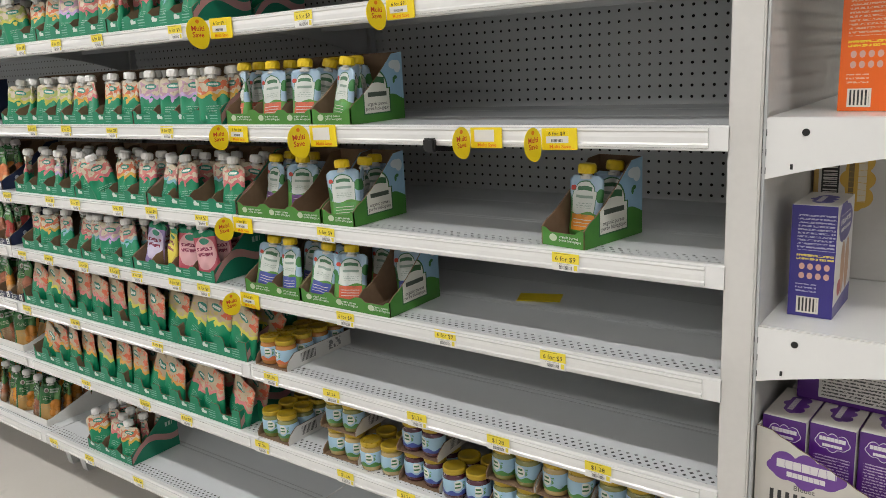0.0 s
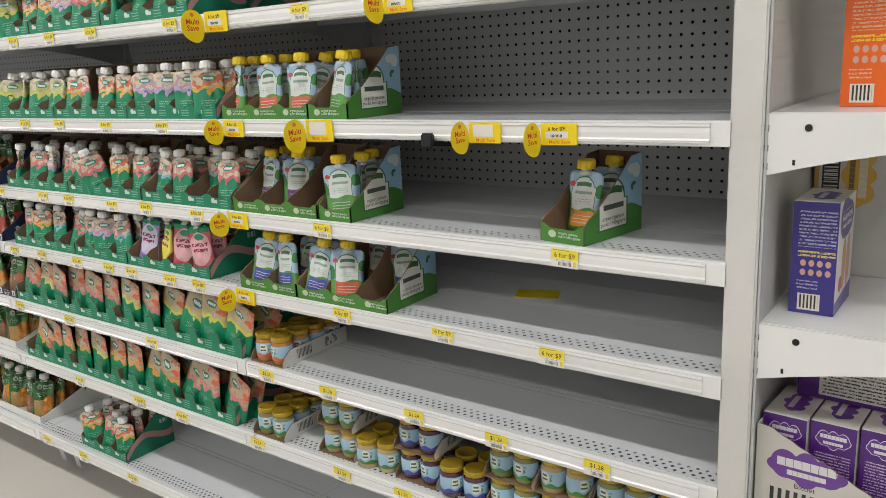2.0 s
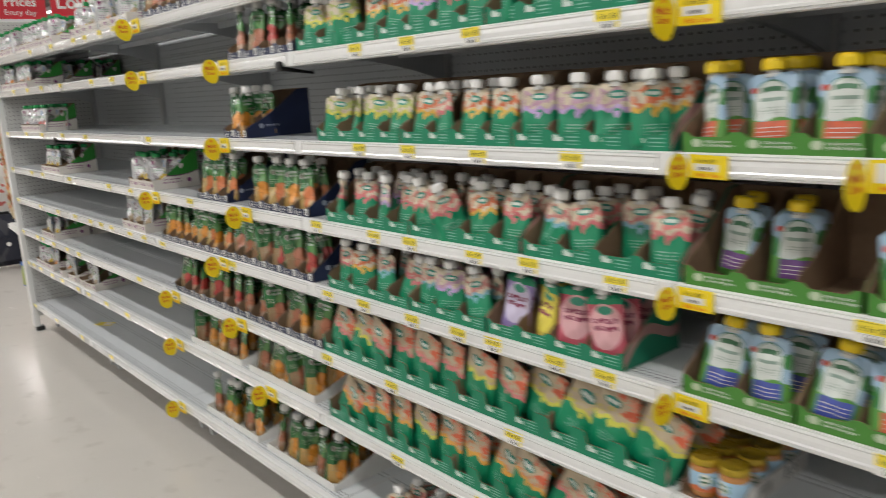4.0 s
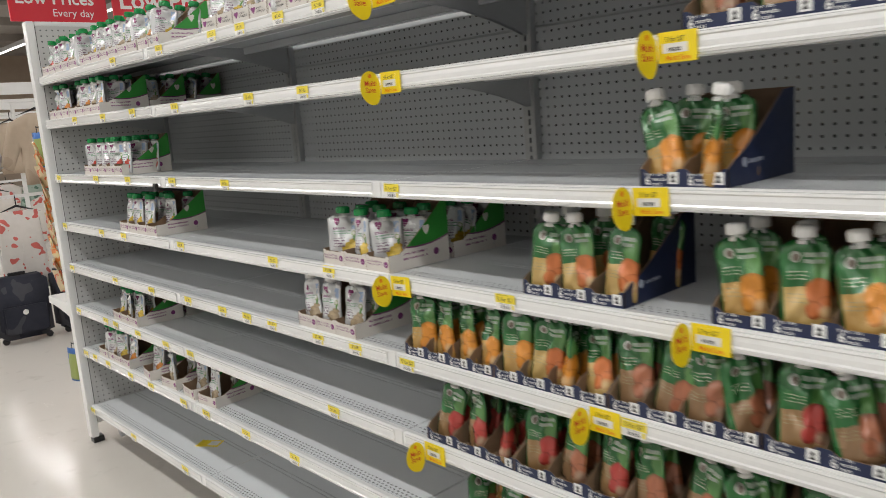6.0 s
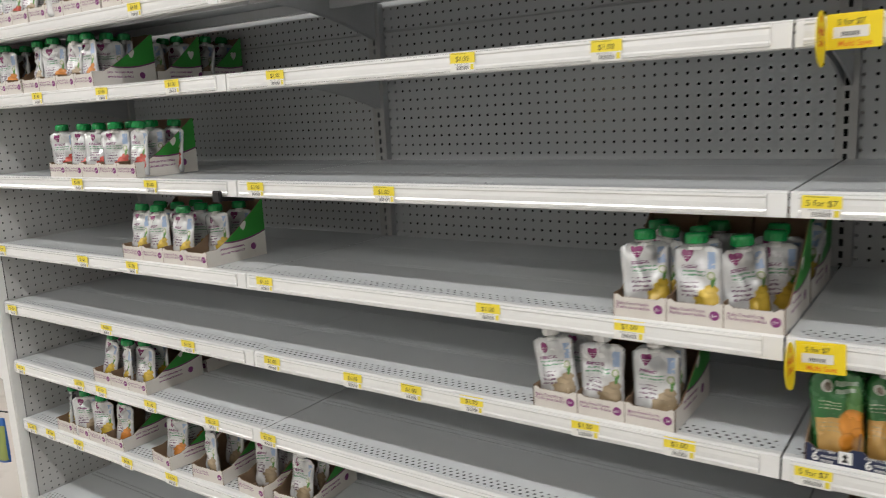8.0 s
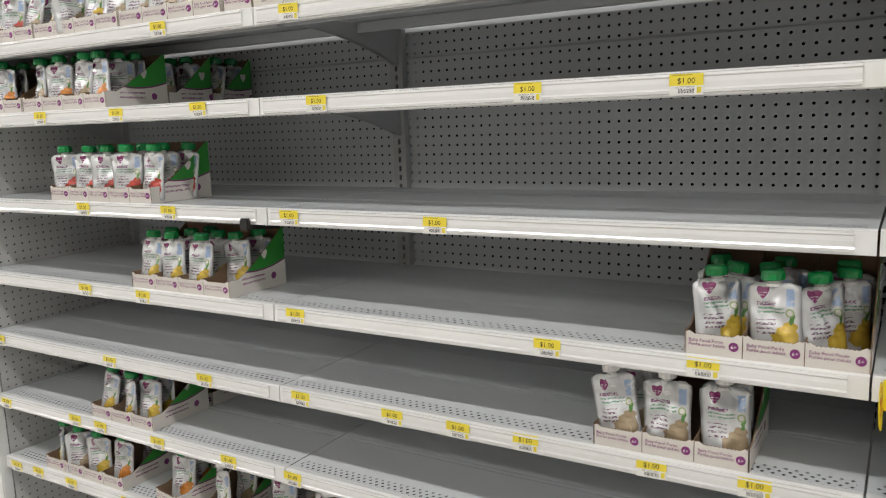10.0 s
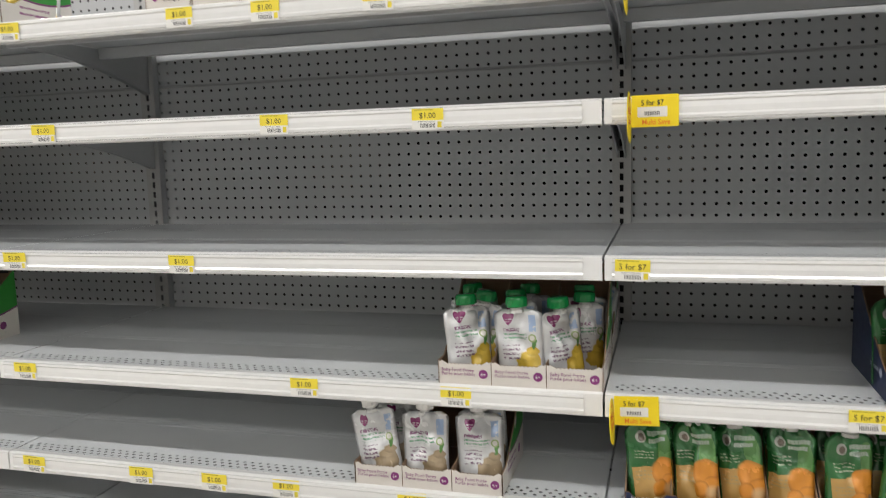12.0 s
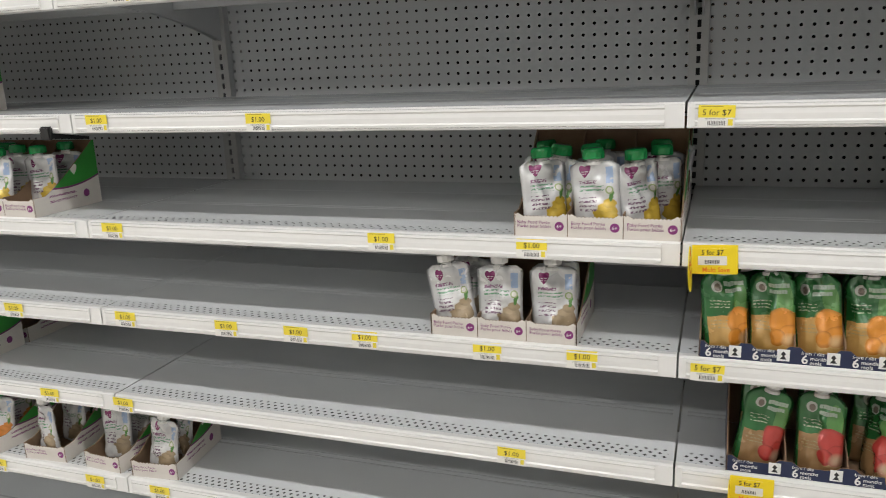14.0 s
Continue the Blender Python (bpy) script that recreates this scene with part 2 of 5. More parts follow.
def snack_bag_print(accent, fruit, low):
    def painter(p):
        x = p.x + (p.rnd - 0.5) * 0.012
        edge = (x * 150.0 + p.rnd * 5.0).sin() * 0.0055 + low + (p.noise(30, 2) - 0.5) * 0.014
        c = p.over((0.47, 0.375, 0.25), (0.54, 0.44, 0.31), p.noise(50, 3))
        c = p.over(c, fruit, (p.noise(75, 1) > 0.57) * (p.z > edge + 0.006) * (p.z < edge + 0.034))
        c = p.over(c, (0.66, 0.13, 0.06), p.oval(x, p.z, 0.038, 0.140, 0.036, 0.040) * (p.noise(60, 2) > 0.50))
        c = p.over(c, (0.72, 0.30, 0.20), p.oval(x, p.z, 0.040, 0.140, 0.020, 0.022) * (p.noise(120, 2) > 0.56))
        c = p.over(c, accent, p.z < edge + 0.010)
        c = p.over(c, TEAL, p.z < edge)
        c = p.over(c, accent, p.heart(x, p.z, -0.004, low - 0.005, 0.0085))
        c = p.over(c, (0.02, 0.22, 0.17), p.oval(x, p.z, -0.008, low + 0.044, 0.022, 0.0105))
        c = p.over(c, (0.66, 0.72, 0.68), p.letters(x, p.z, -0.024, 0.008, low + 0.040, low + 0.048, 4))
        c = p.over(c, (0.35, 0.28, 0.18), p.bars(p.x, p.z, -0.06, 0.06, 0.143, 0.152, 0.0024, 0.4))
        return p.over(c, (0.22, 0.44, 0.35), p.scribble(x, p.z, -0.026, 0.022, low - 0.044, low - 0.022, 0.0065, 0.4))
    return painter


def bright_pouch(panel, rim):
    def painter(p):
        c = p.over(rim, TEAL, p.z > 0.112)
        c = p.over(c, panel, p.oval(p.x, p.z, 0.0, 0.068, 0.036, 0.046))
        c = p.over(c, (0.05, 0.30, 0.20), p.oval(p.x, p.z, 0.0, 0.100, 0.018, 0.009))
        return p.over(c, (0.25, 0.03, 0.08), p.bars(p.x, p.z, -0.026, 0.026, 0.056, 0.086, 0.015, 0.6) * (p.noise(190, 1) > 0.43))
    return painter


def sky_pouch(band):
    def painter(p):
        x, z = p.x, p.z
        c = p.over((0.27, 0.43, 0.60), (0.42, 0.55, 0.66), p.noise(26, 2))
        c = p.over(c, (0.04, 0.20, 0.05), p.oval(x, z, 0.034, 0.080, 0.009, 0.013).most(p.oval(x, z, -0.036, 0.060, 0.008, 0.020)))
        c = p.over(c, (0.55, 0.05, 0.03), p.oval(x, z, -0.029, 0.092, 0.0055, 0.005))
        c = p.over(c, (0.05, 0.18, 0.09), p.tomb(x, z, -0.001, 0.0272, 0.044, 0.088, 0.0192))
        c = p.over(c, (0.62, 0.66, 0.62), p.tomb(x, z, -0.001, 0.0258, 0.044, 0.087, 0.0178))
        c = p.over(c, (0.06, 0.18, 0.09), p.rect(x, z + x * x * 9.0, -0.017, 0.016, 0.0895, 0.097))
        c = p.over(c, (0.25, 0.35, 0.29), p.rect(x, z, -0.019, 0.018, 0.074, 0.0795))
        c = p.over(c, (0.36, 0.44, 0.38), p.scribble(x, z, -0.018, 0.018, 0.055, 0.066, 0.0045, 0.45))
        c = p.over(c, (0.10, 0.30, 0.05), p.z < (x * 120.0).sin() * 0.003 + 0.046)
        body = p.rect(x, z, -0.027, 0.026, 0.012, 0.043)
        c = p.over(c, band, body)
        c = p.over(c, tuple(min(0.8, v * 0.75 + 0.02) for v in band), body * (p.noise(75, 2) > 0.55) * (z > 0.032))
        c = p.over(c, (0.66, 0.62, 0.58), p.bars(x, z, -0.022, 0.020, 0.017, 0.034, 0.0065, 0.22))
        return p.over(c, (0.05, 0.20, 0.03), p.z < (x * 90.0).sin() * 0.004 + 0.013)
    return painter


def garden_pouch(low, fruit):
    def painter(p):
        x, z = p.x + (p.noise(24, 2) - 0.5) * 0.008, p.z + (p.rnd - 0.5) * 0.008
        c = p.over((0.012, 0.100, 0.022), (0.026, 0.165, 0.040), p.noise(20, 2))
        c = p.over(c, (0.10, 0.26, 0.07), p.oval(x, z, 0.024, 0.090, 0.012, 0.030))
        flat = (z < 0.066 + (x * 60.0).sin() * 0.002) * (x > -0.030)
        c = p.over(c, p.over(low, tuple(v * 0.82 for v in low), p.noise(70, 3)), flat * 0.92)
        for cx, cz, r in ((0.020, 0.056, 0.021), (0.030, 0.034, 0.016), (0.012, 0.030, 0.013)):
            c = p.over(c, tuple(v * 0.60 for v in fruit), p.oval(x, z, cx, cz, r, r * 1.1))
            c = p.over(c, fruit, (p.ball(x, z, cx - r * 0.12, cz + r * 0.12, r * 1.02) * 1.8).math("MINIMUM", 1.0))
        c = p.over(c, tuple(min(0.8, v * 0.9 + 0.10) for v in low), p.ball(x, z, 0.030, 0.026, 0.013))
        c = p.over(c, (0.42, 0.44, 0.38), p.oval(p.x, p.z, -0.014, 0.112, 0.0085, 0.009))
        c = p.over(c, (0.16, 0.13, 0.10), p.oval(p.x, p.z, -0.013, 0.111, 0.0050, 0.006))
        c = p.over(c, (0.38, 0.47, 0.38), p.letters(p.x, p.z, -0.002, 0.030, 0.112, 0.119, 6).most(p.letters(p.x, p.z, -0.002, 0.026, 0.102, 0.108, 7)))
        c = p.over(c, (0.42, 0.48, 0.34), p.scribble(p.x, p.z, -0.026, 0.004, 0.074, 0.092, 0.0055, 0.35))
        return p.over(c, (0.34, 0.30, 0.16), p.scribble(p.x, p.z, -0.026, 0.002, 0.040, 0.056, 0.0060, 0.25))
    return painter


def pale_pouch(fruit):
    def painter(p):
        # Foil wrinkle shading is put into the colour as grey noise patches.
        c = p.over((0.66, 0.66, 0.655), (0.43, 0.44, 0.45), (p.noise(26, 3) - 0.36).most(0.0) * 2.2)
        fx, fz = p.x + (p.noise(45, 2) - 0.5) * 0.020, p.z + (p.noise(40, 2) - 0.5) * 0.020
        for cx, cz, r in ((0.020, 0.036, 0.016), (0.006, 0.026, 0.013), (0.027, 0.050, 0.010), (0.024, 0.022, 0.013)):
            c = p.over(c, tuple(v * 0.75 for v in fruit), p.oval(fx, fz, cx, cz, r, r))
            c = p.over(c, fruit, p.ball(fx, fz, cx - r * 0.25, cz + r * 0.25, r * 0.9))
        c = p.over(c, (0.10, 0.24, 0.06), p.oval(fx, fz, 0.030, 0.064, 0.004, 0.010))
        c = p.over(c, (0.30, 0.40, 0.58), p.rect(p.x, p.z, 0.021, 0.034, 0.084, 0.112) * (p.noise(150, 1) > 0.40))
        c = p.over(c, (0.20, 0.02, 0.11), p.heart(p.x, p.z, -0.017, 0.104, 0.0105))
        c = p.over(c, (0.52, 0.42, 0.48), p.scribble(p.x, p.z, -0.023, -0.011, 0.099, 0.107, 0.004, 0.5))
        c = p.over(c, (0.22, 0.10, 0.18), p.scribble(p.x, p.z, -0.028, 0.006, 0.084, 0.090, 0.02, 0.95))
        c = p.over(c, (0.14, 0.30, 0.18), p.scribble(p.x, p.z, -0.028, 0.018, 0.068, 0.081, 0.0065, 0.5))
        c = p.over(c, (0.20, 0.12, 0.18), p.scribble(p.x, p.z, -0.028, 0.004, 0.034, 0.062, 0.0075, 0.5))
        c = p.over(c, (0.30, 0.38, 0.18), p.oval(p.x, p.z, 0.027, 0.073, 0.007, 0.007))
        return p.over(c, (0.62, 0.60, 0.54), p.oval(p.x, p.z, 0.027, 0.073, 0.0045, 0.0045))
    return painter


POUCH_MATS = {}
for key, painter in {
    "kraft_a": kraft_pouch((0.62, 0.60, 0.10), (0.42, 0.48, 0.14)), "kraft_b": kraft_pouch((0.66, 0.40, 0.06), (0.62, 0.16, 0.07)),
    "kraft_c": kraft_pouch((0.62, 0.16, 0.18), (0.64, 0.20, 0.18)), "kraft_d": kraft_pouch((0.50, 0.35, 0.62), (0.50, 0.30, 0.40)),
    "kraft_e": kraft_pouch((0.20, 0.42, 0.50), (0.52, 0.20, 0.18)),
    "bright_y": bright_pouch((0.80, 0.68, 0.10), (0.62, 0.50, 0.08)), "bright_p": bright_pouch((0.72, 0.40, 0.42), (0.55, 0.10, 0.14)),
    "bright_v": bright_pouch((0.62, 0.56, 0.72), (0.30, 0.22, 0.48)),
    "bag_o": snack_bag_print((0.70, 0.36, 0.06), (0.66, 0.22, 0.08), 0.073), "bag_y": snack_bag_print((0.62, 0.60, 0.09), (0.55, 0.46, 0.16), 0.075),
    "bag_r": snack_bag_print((0.66, 0.22, 0.22), (0.62, 0.20, 0.15), 0.071),
    "sky_r": sky_pouch((0.66, 0.13, 0.06)), "sky_b": sky_pouch((0.06, 0.09, 0.38)), "sky_o": sky_pouch((0.78, 0.30, 0.03)),
    "sky_g": sky_pouch((0.10, 0.34, 0.08)), "sky_v": sky_pouch((0.16, 0.06, 0.24)),
    "garden_o": garden_pouch((0.62, 0.36, 0.11), (0.70, 0.27, 0.03)), "garden_r": garden_pouch((0.36, 0.20, 0.09), (0.46, 0.05, 0.04)),
    "garden_y": garden_pouch((0.64, 0.42, 0.15), (0.62, 0.18, 0.05)), "garden_p": garden_pouch((0.34, 0.19, 0.10), (0.40, 0.14, 0.07)),
    "pale_y": pale_pouch((0.66, 0.46, 0.06)), "pale_r": pale_pouch((0.55, 0.06, 0.04)), "pale_o": pale_pouch((0.70, 0.26, 0.05)), "pale_t": pale_pouch((0.46, 0.36, 0.24)), "paleflat": pale_pouch((0.42, 0.32, 0.20)),
}.items():
    glossy = key.startswith(("garden", "pale"))
    POUCH_MATS[key] = surface("pouch_film_" + key, painter, 0.24 if glossy else 0.46, metal=0.22 if glossy else 0.0, bump=0.55 if glossy else 0.2, bump_scale=34, wear=0.05, coat=0.8 if glossy else 0.1)


def tray_front(style):
    def sky(p):
        u = (p.x / 0.098).frac() * 0.098
        c = p.over(GRASS, (0.07, 0.25, 0.035), p.noise(30, 2))
        c = p.over(c, (0.5, 0.58, 0.42), p.oval(u, p.z, 0.028, 0.016, 0.009, 0.007))
        return c

    def teal(p):
        u = (p.x / 0.094).frac() * 0.094
        c = p.over(TEAL, (0.005, 0.18, 0.10), p.noise(30, 2))
        c = p.over(c, (0.60, 0.68, 0.62), p.rect(u, p.z, 0.018, 0.040, 0.014, 0.022).most(p.oval(u, p.z, 0.024, 0.021, 0.007, 0.006)))
        return p.over(c, (0.22, 0.45, 0.36), p.bars(u, p.z, 0.050, 0.080, 0.008, 0.030, 0.007, 0.35))

    def navy(p):
        return p.over((0.010, 0.017, 0.055), (0.016, 0.026, 0.075), p.noise(30, 2))

    def pale(p):
        return p.over((0.70, 0.66, 0.61), (0.63, 0.59, 0.54), p.noise(30, 3))
    return {"sky": sky, "teal": teal, "navy": navy, "pale": pale}[style]


def tray_side(style):
    def sky(p):
        y, z = p.y, p.z
        c = p.over(SKY, (0.62, 0.66, 0.68), p.oval(y, z, 0.155, 0.122, 0.018, 0.010))
        c = p.over(c, GRASS, z < (y * 55.0).sin() * 0.008 + 0.050)
        c = p.over(c, (0.05, 0.20, 0.03), p.oval(y, z, 0.030, 0.048, 0.018, 0.022))
        c = p.over(c, (0.62, 0.66, 0.68), p.oval(y, z, 0.166, 0.118, 0.012, 0.014))
        c = p.over(c, (0.03, 0.15, 0.03), p.oval(y, z, 0.152, 0.088, 0.004, 0.007).most(p.oval(y, z, 0.158, 0.094, 0.006, 0.004)))
        c = p.over(c, (0.03, 0.13, 0.04), p.rect(y, z, 0.044, 0.137, 0.017, 0.073).most(p.oval(y, z, 0.09, 0.075, 0.038, 0.038)))
        c = p.over(c, (0.72, 0.71, 0.64), p.rect(y, z, 0.048, 0.133, 0.020, 0.071).most(p.oval(y, z, 0.09, 0.075, 0.034, 0.034)))
        arch = z + (y - 0.09) * (y - 0.09) * 4.5
        c = p.over(c, (0.03, 0.12, 0.04), p.rect(y, arch, 0.062, 0.118, 0.085, 0.098))
        c = p.over(c, (0.06, 0.08, 0.06), p.rect(y, z, 0.060, 0.124, 0.055, 0.065))
        return c

    def teal(p):
        y, z = p.y, p.z
        swoosh = (z - ((y * 26.0).sin() * 0.03 + y * 0.35 + 0.012)).abs() < 0.011
        c = p.over((0.006, 0.185, 0.105), (0.45, 0.24, 0.23), swoosh)
        return p.over(c, (0.45, 0.56, 0.5), p.rect(y, z, 0.135, 0.165, 0.085, 0.1) * ((y * 500.0).sin() > -0.5))

    def navy(p):
        c = p.over((0.010, 0.017, 0.055), (0.016, 0.026, 0.075), p.noise(30, 2))
        c = p.over(c, (0.35, 0.38, 0.46), p.oval(p.y, p.z, 0.055, 0.036, 0.008, 0.008))
        return p.over(c, (0.35, 0.38, 0.46), p.scribble(p.y, p.z, 0.07, 0.12, 0.03, 0.043, 0.011, 0.6))

    def pale(p):
        y, z = p.y, p.z
        edge = 0.054 + (y - 0.1) * (y - 0.1) * 1.6
        c = p.over((0.70, 0.66, 0.61), (0.18, 0.03, 0.14), z > edge - 0.004)
        c = p.over(c, (0.03, 0.27, 0.035), z > edge)
        c = p.over(c, (0.66, 0.62, 0.60), p.heart(y, z, 0.125, 0.088, 0.012))
        c = p.over(c, (0.28, 0.10, 0.22), p.scribble(y, z, 0.045, 0.125, 0.018, 0.042, 0.012, 0.42))
        return p.over(c, (0.22, 0.04, 0.18), p.oval(y, z, 0.155, 0.030, 0.009, 0.009))
    return {"sky": sky, "teal": teal, "navy": navy, "pale": pale}[style]


STYLES = {}
for style, words_of in (("sky", "green and sky-blue"), ("teal", "teal green"), ("navy", "navy blue"), ("pale", "off-white and green")):
    STYLES[style] = (surface("carton_front_" + style, tray_front(style), 0.5, bump=0.03, wear=0.05), surface("carton_side_" + style, tray_side(style), 0.5, bump=0.03, wear=0.05), words_of)

FLOOR = surface("polished_vinyl_floor", lambda p: p.over(p.over((0.74, 0.695, 0.63), (0.66, 0.63, 0.59), p.noise(0.9, 4)), (0.45, 0.41, 0.36), (p.noise(7, 5) - 0.60).most(0.0) * 3.0), 0.22, bump=0.01, wear=0.04, coat=0.25)
WALL = surface("beige_store_wall", lambda p: p.over((0.42, 0.34, 0.27), (0.36, 0.29, 0.23), p.noise(0.6, 3)), 0.8, wear=0.08)
PALE_WALL = surface("white_store_wall", (0.70, 0.69, 0.67), 0.7, wear=0.08)
CEILING = surface("open_ceiling_paint", lambda p: p.over((0.36, 0.33, 0.30), (0.28, 0.26, 0.24), p.noise(1.2, 3)), 0.85, wear=0.08)
SIGN_RED = surface("red_sign_board", (0.62, 0.018, 0.035), 0.4, wear=0.05)
GLOW = bpy.data.materials.new("lamp_tube")
GLOW.use_nodes = True
GLOW.node_tree.nodes["Principled BSDF"].inputs["Emission Color"].default_value = (*LAMP_COLOUR, 1)
GLOW.node_tree.nodes["Principled BSDF"].inputs["Emission Strength"].default_value = 3.0

# ---- the building ----
YF, YP = 1.239, 1.81
JOINTS = [-6.455, -5.236, -4.017, -2.798, -1.579, -0.360]
LEVELS = [1.755, 1.560, 1.313, 1.088, 0.891, 0.685, 0.475, 0.180]


def deck_z(level):
    return LEVELS[level - 1] + 0.017


def structure(name, bm, material, label, category):
    return tagged(part(name, bm, material), label, category, kind="structure")


structure("floor", box(-34, 7, -13, 10, -0.1, 0), FLOOR, "polished off-white vinyl store floor with scuffs", "floor")
structure("ceiling", box(-34, 7, -13, 10, 4.6, 4.7), CEILING, "high grey-brown open store ceiling", "ceiling")
structure("wall_north", box(-34, 7, 10, 10.15, 0, 4.6), WALL, "plain beige store wall", "wall")
structure("wall_south", box(-34, 7, -13.15, -13, 0, 4.6), PALE_WALL, "plain white store wall", "wall")
# Unseen white block added to bounce light onto the shelves, in place of opposite shelving.
structure("wall_aisle", box(-6.5, 7, -1.75, -1.60, 0, 2.1), PALE_WALL, "unseen plain white bounce wall on the far side of the aisle", "wall")
structure("wall_west", box(-34.15, -34, -13, 10, 0, 4.6), WALL, "plain beige store wall", "wall")
structure("wall_east", box(7, 7.15, -13, 10, 0, 4.6), PALE_WALL, "plain white store wall", "wall")


def light_fixture(m):
    e = thing("strip_light", m, "long white ceiling strip light with glowing tube", "light", "ceiling light rows")
    part("housing", prism([(-0.10, 0.10), (0.10, 0.10), (0.06, 0.0), (-0.06, 0.0)], "x", -19, 19), STEEL_GREY, e)
    for x in (-18, -12, -6, 0, 6, 12, 18):
        part("hanging_rod", box(x - 0.01, x + 0.01, -0.01, 0.01, 0.10, 0.3795), STEEL_GREY, e)
    part("tube", box(-19, 19, -0.05, 0.05, -0.018, -0.002), GLOW, e)
    return e


for lamp_y, watts in LAMP_ROWS:
    place("strip_light", pose(-13, lamp_y, 4.22), light_fixture)
for k in range(12):
    beam = thing("ceiling_beam", pose(-31 + 3.2 * k, -1.5, 4.4), "grey steel ceiling beam", "beam", "ceiling beams", "structure")
    part("beam_web", box(-0.04, 0.04, -11.4, 11.4, 0, 0.199), CEILING, beam)


# ---- the shelving run ----
def curve_bracket(x, t=0.003, reach=0.5, drop=0.10):
    pts = [(YP - YF - 0.01, 0.0), (YP - YF - 0.01 - reach, 0.0), (YP - YF - 0.01 - reach, -0.018)]
    for k in range(1, 9):
        u = k / 8
        pts.append((YP - YF - 0.01 - reach * (1 - u), -0.018 - (drop - 0.018) * u ** 2.2))
    return prism(pts, "x", x, x + t)


def gondola_shelf(m, base=False):
    w = 1.2192 - 0.004
    name = "base_shelf" if base else "gondola_shelf"
    e = thing(name, m, "white-edged grey steel store shelf with a perforated front strip", "shelf", "gondola shelves")
    part("deck", box(0, w, 0.004, YP - YF - 0.012, 0.0166, 0.017), DECK, e, "grey steel deck")
    part("lip", prism([(0.0, -0.021), (0.010, -0.023), (0.014, -0.019), (0.006, -0.012), (0.006, 0.014), (0.02, 0.0142), (0.02, 0.0174), (0.006, 0.0186), (0.001, 0.016)], "x", 0, w), SHELF_WHITE, e, "white front edge")
    part("price_rail", prism([(0.0, -0.0175), (-0.0035, -0.0165), (-0.0045, -0.012), (-0.0025, -0.009), (-0.0032, 0.0), (-0.0026, 0.008), (-0.0046, 0.0105), (-0.004, 0.0145), (0.0, 0.0155)], "x", 0.004 if base else 0.012, w - 0.030), RAIL, e, "clear plastic price rail")
    for y in (0.205, 0.222, 0.40):
        part("deck_bead", prism([(y, 0.0171), (y + 0.0035, 0.0183), (y + 0.007, 0.0171)], "x", 0.012, w - 0.012), DECK_PLAIN, e)
    # Dark strip added under the perforation, standing in for the unlit space below.
    part("front_fold", box(0.003, w - 0.003, 0.0065, 0.078, 0.002, 0.003), HOLLOW_SHADE, e)
    part("under_channel", prism([(0.085, 0.0143), (0.085, -0.016), (0.10, -0.016), (0.10, 0.0143)], "x", 0.01, w - 0.01), STEEL_GREY, e)
    part("rear_channel", prism([(0.36, 0.0143), (0.36, -0.010), (0.375, -0.010), (0.375, 0.0143)], "x", 0.01, w - 0.01), STEEL_GREY, e)
    if not base:
        for x in (0.004, w - 0.008):
            part("bracket", curve_bracket(x), STEEL_GREY, e, m=pose(0, 0, 0.0135))
    else:
        for x in (0.03, w - 0.07):
            foot = part("foot", prism([(0.09, 0.0143), (0.09, -0.10), (0.10, -0.1625), (0.16, -0.1625), (0.16, 0.0143)], "x", x, x + 0.035), STEEL_GREY, e, "grey steel foot")
    return e


def base_shelf(m):
    return gondola_shelf(m, True)


for i in range(5):
    x0 = JOINTS[i]
    bay = thing("pegboard_panel", pose(x0, 0, 0), "grey perforated steel back panel of the shelving", "panel", "back panels", "structure")
    part("front_sheet", box(0.021, 1.198, YP, YP + 0.0005, 0.1, 2.02), PEG, bay)
    # Coloured near-black so that the gap behind the holes reads as shade.
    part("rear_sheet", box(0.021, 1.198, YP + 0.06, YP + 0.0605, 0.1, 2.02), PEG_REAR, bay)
    part("seam_rib", prism([(YP, -0.004), (YP - 0.004, 0.0), (YP, 0.004)], "x", 0.021, 1.198), STEEL_GREY, bay, m=pose(0, 0, 1.692))
    part("top_cap", box(0.0, 1.2192, YP - 0.006, YP + 0.068, 2.02, 2.035), SHELF_WHITE, bay)
    for level, z in enumerate(LEVELS, 1):
        place("base" if level == 8 else "shelf", pose(x0 + 0.002, YF, z), base_shelf if level == 8 else gondola_shelf)
for x in JOINTS:
    up = thing("slotted_upright", pose(x, YP - 0.022, 0), "grey slotted steel upright between shelf bays", "upright", "uprights", "structure")
    part("face", box(-0.0205, 0.0205, 0.0, 0.002, 0, 2.03), UPRIGHT, up)
    for s in (-0.0205, 0.0185):
        part("flank", box(s, s + 0.002, 0.0025, 0.085, 0, 2.03), STEEL_GREY, up)
    # Black sheet stands in for the dark inside the upright, seen through its slots.
    part("core", box(-0.018, 0.018, 0.030, 0.032, 0, 2.03), BLACK, up)

# ---- left end of the run ----
end = thing("end_panel", pose(-6.457, YF - 0.01, 0), "white perforated end panel of the shelving run", "panel", kind="structure")
part("side_sheet", box(-0.004, -0.001, 0.03, 0.59, 0.1, 2.0), PEG_SIDE, end)
# Dark sheet added behind the side holes to stand for the shaded hollow.
part("inner_sheet", box(-0.028, -0.026, 0.03, 0.59, 0.1, 2.0), HOLLOW_SHADE, end)
part("back_sheet", box(-0.052, -0.05, 0.03, 1.2, 0.1, 2.0), PEG_SIDE, end)
part("front_post", box(-0.055, 0.0, -0.008, 0.028, 0.03, 2.02, 0.004), SHELF_WHITE, end)
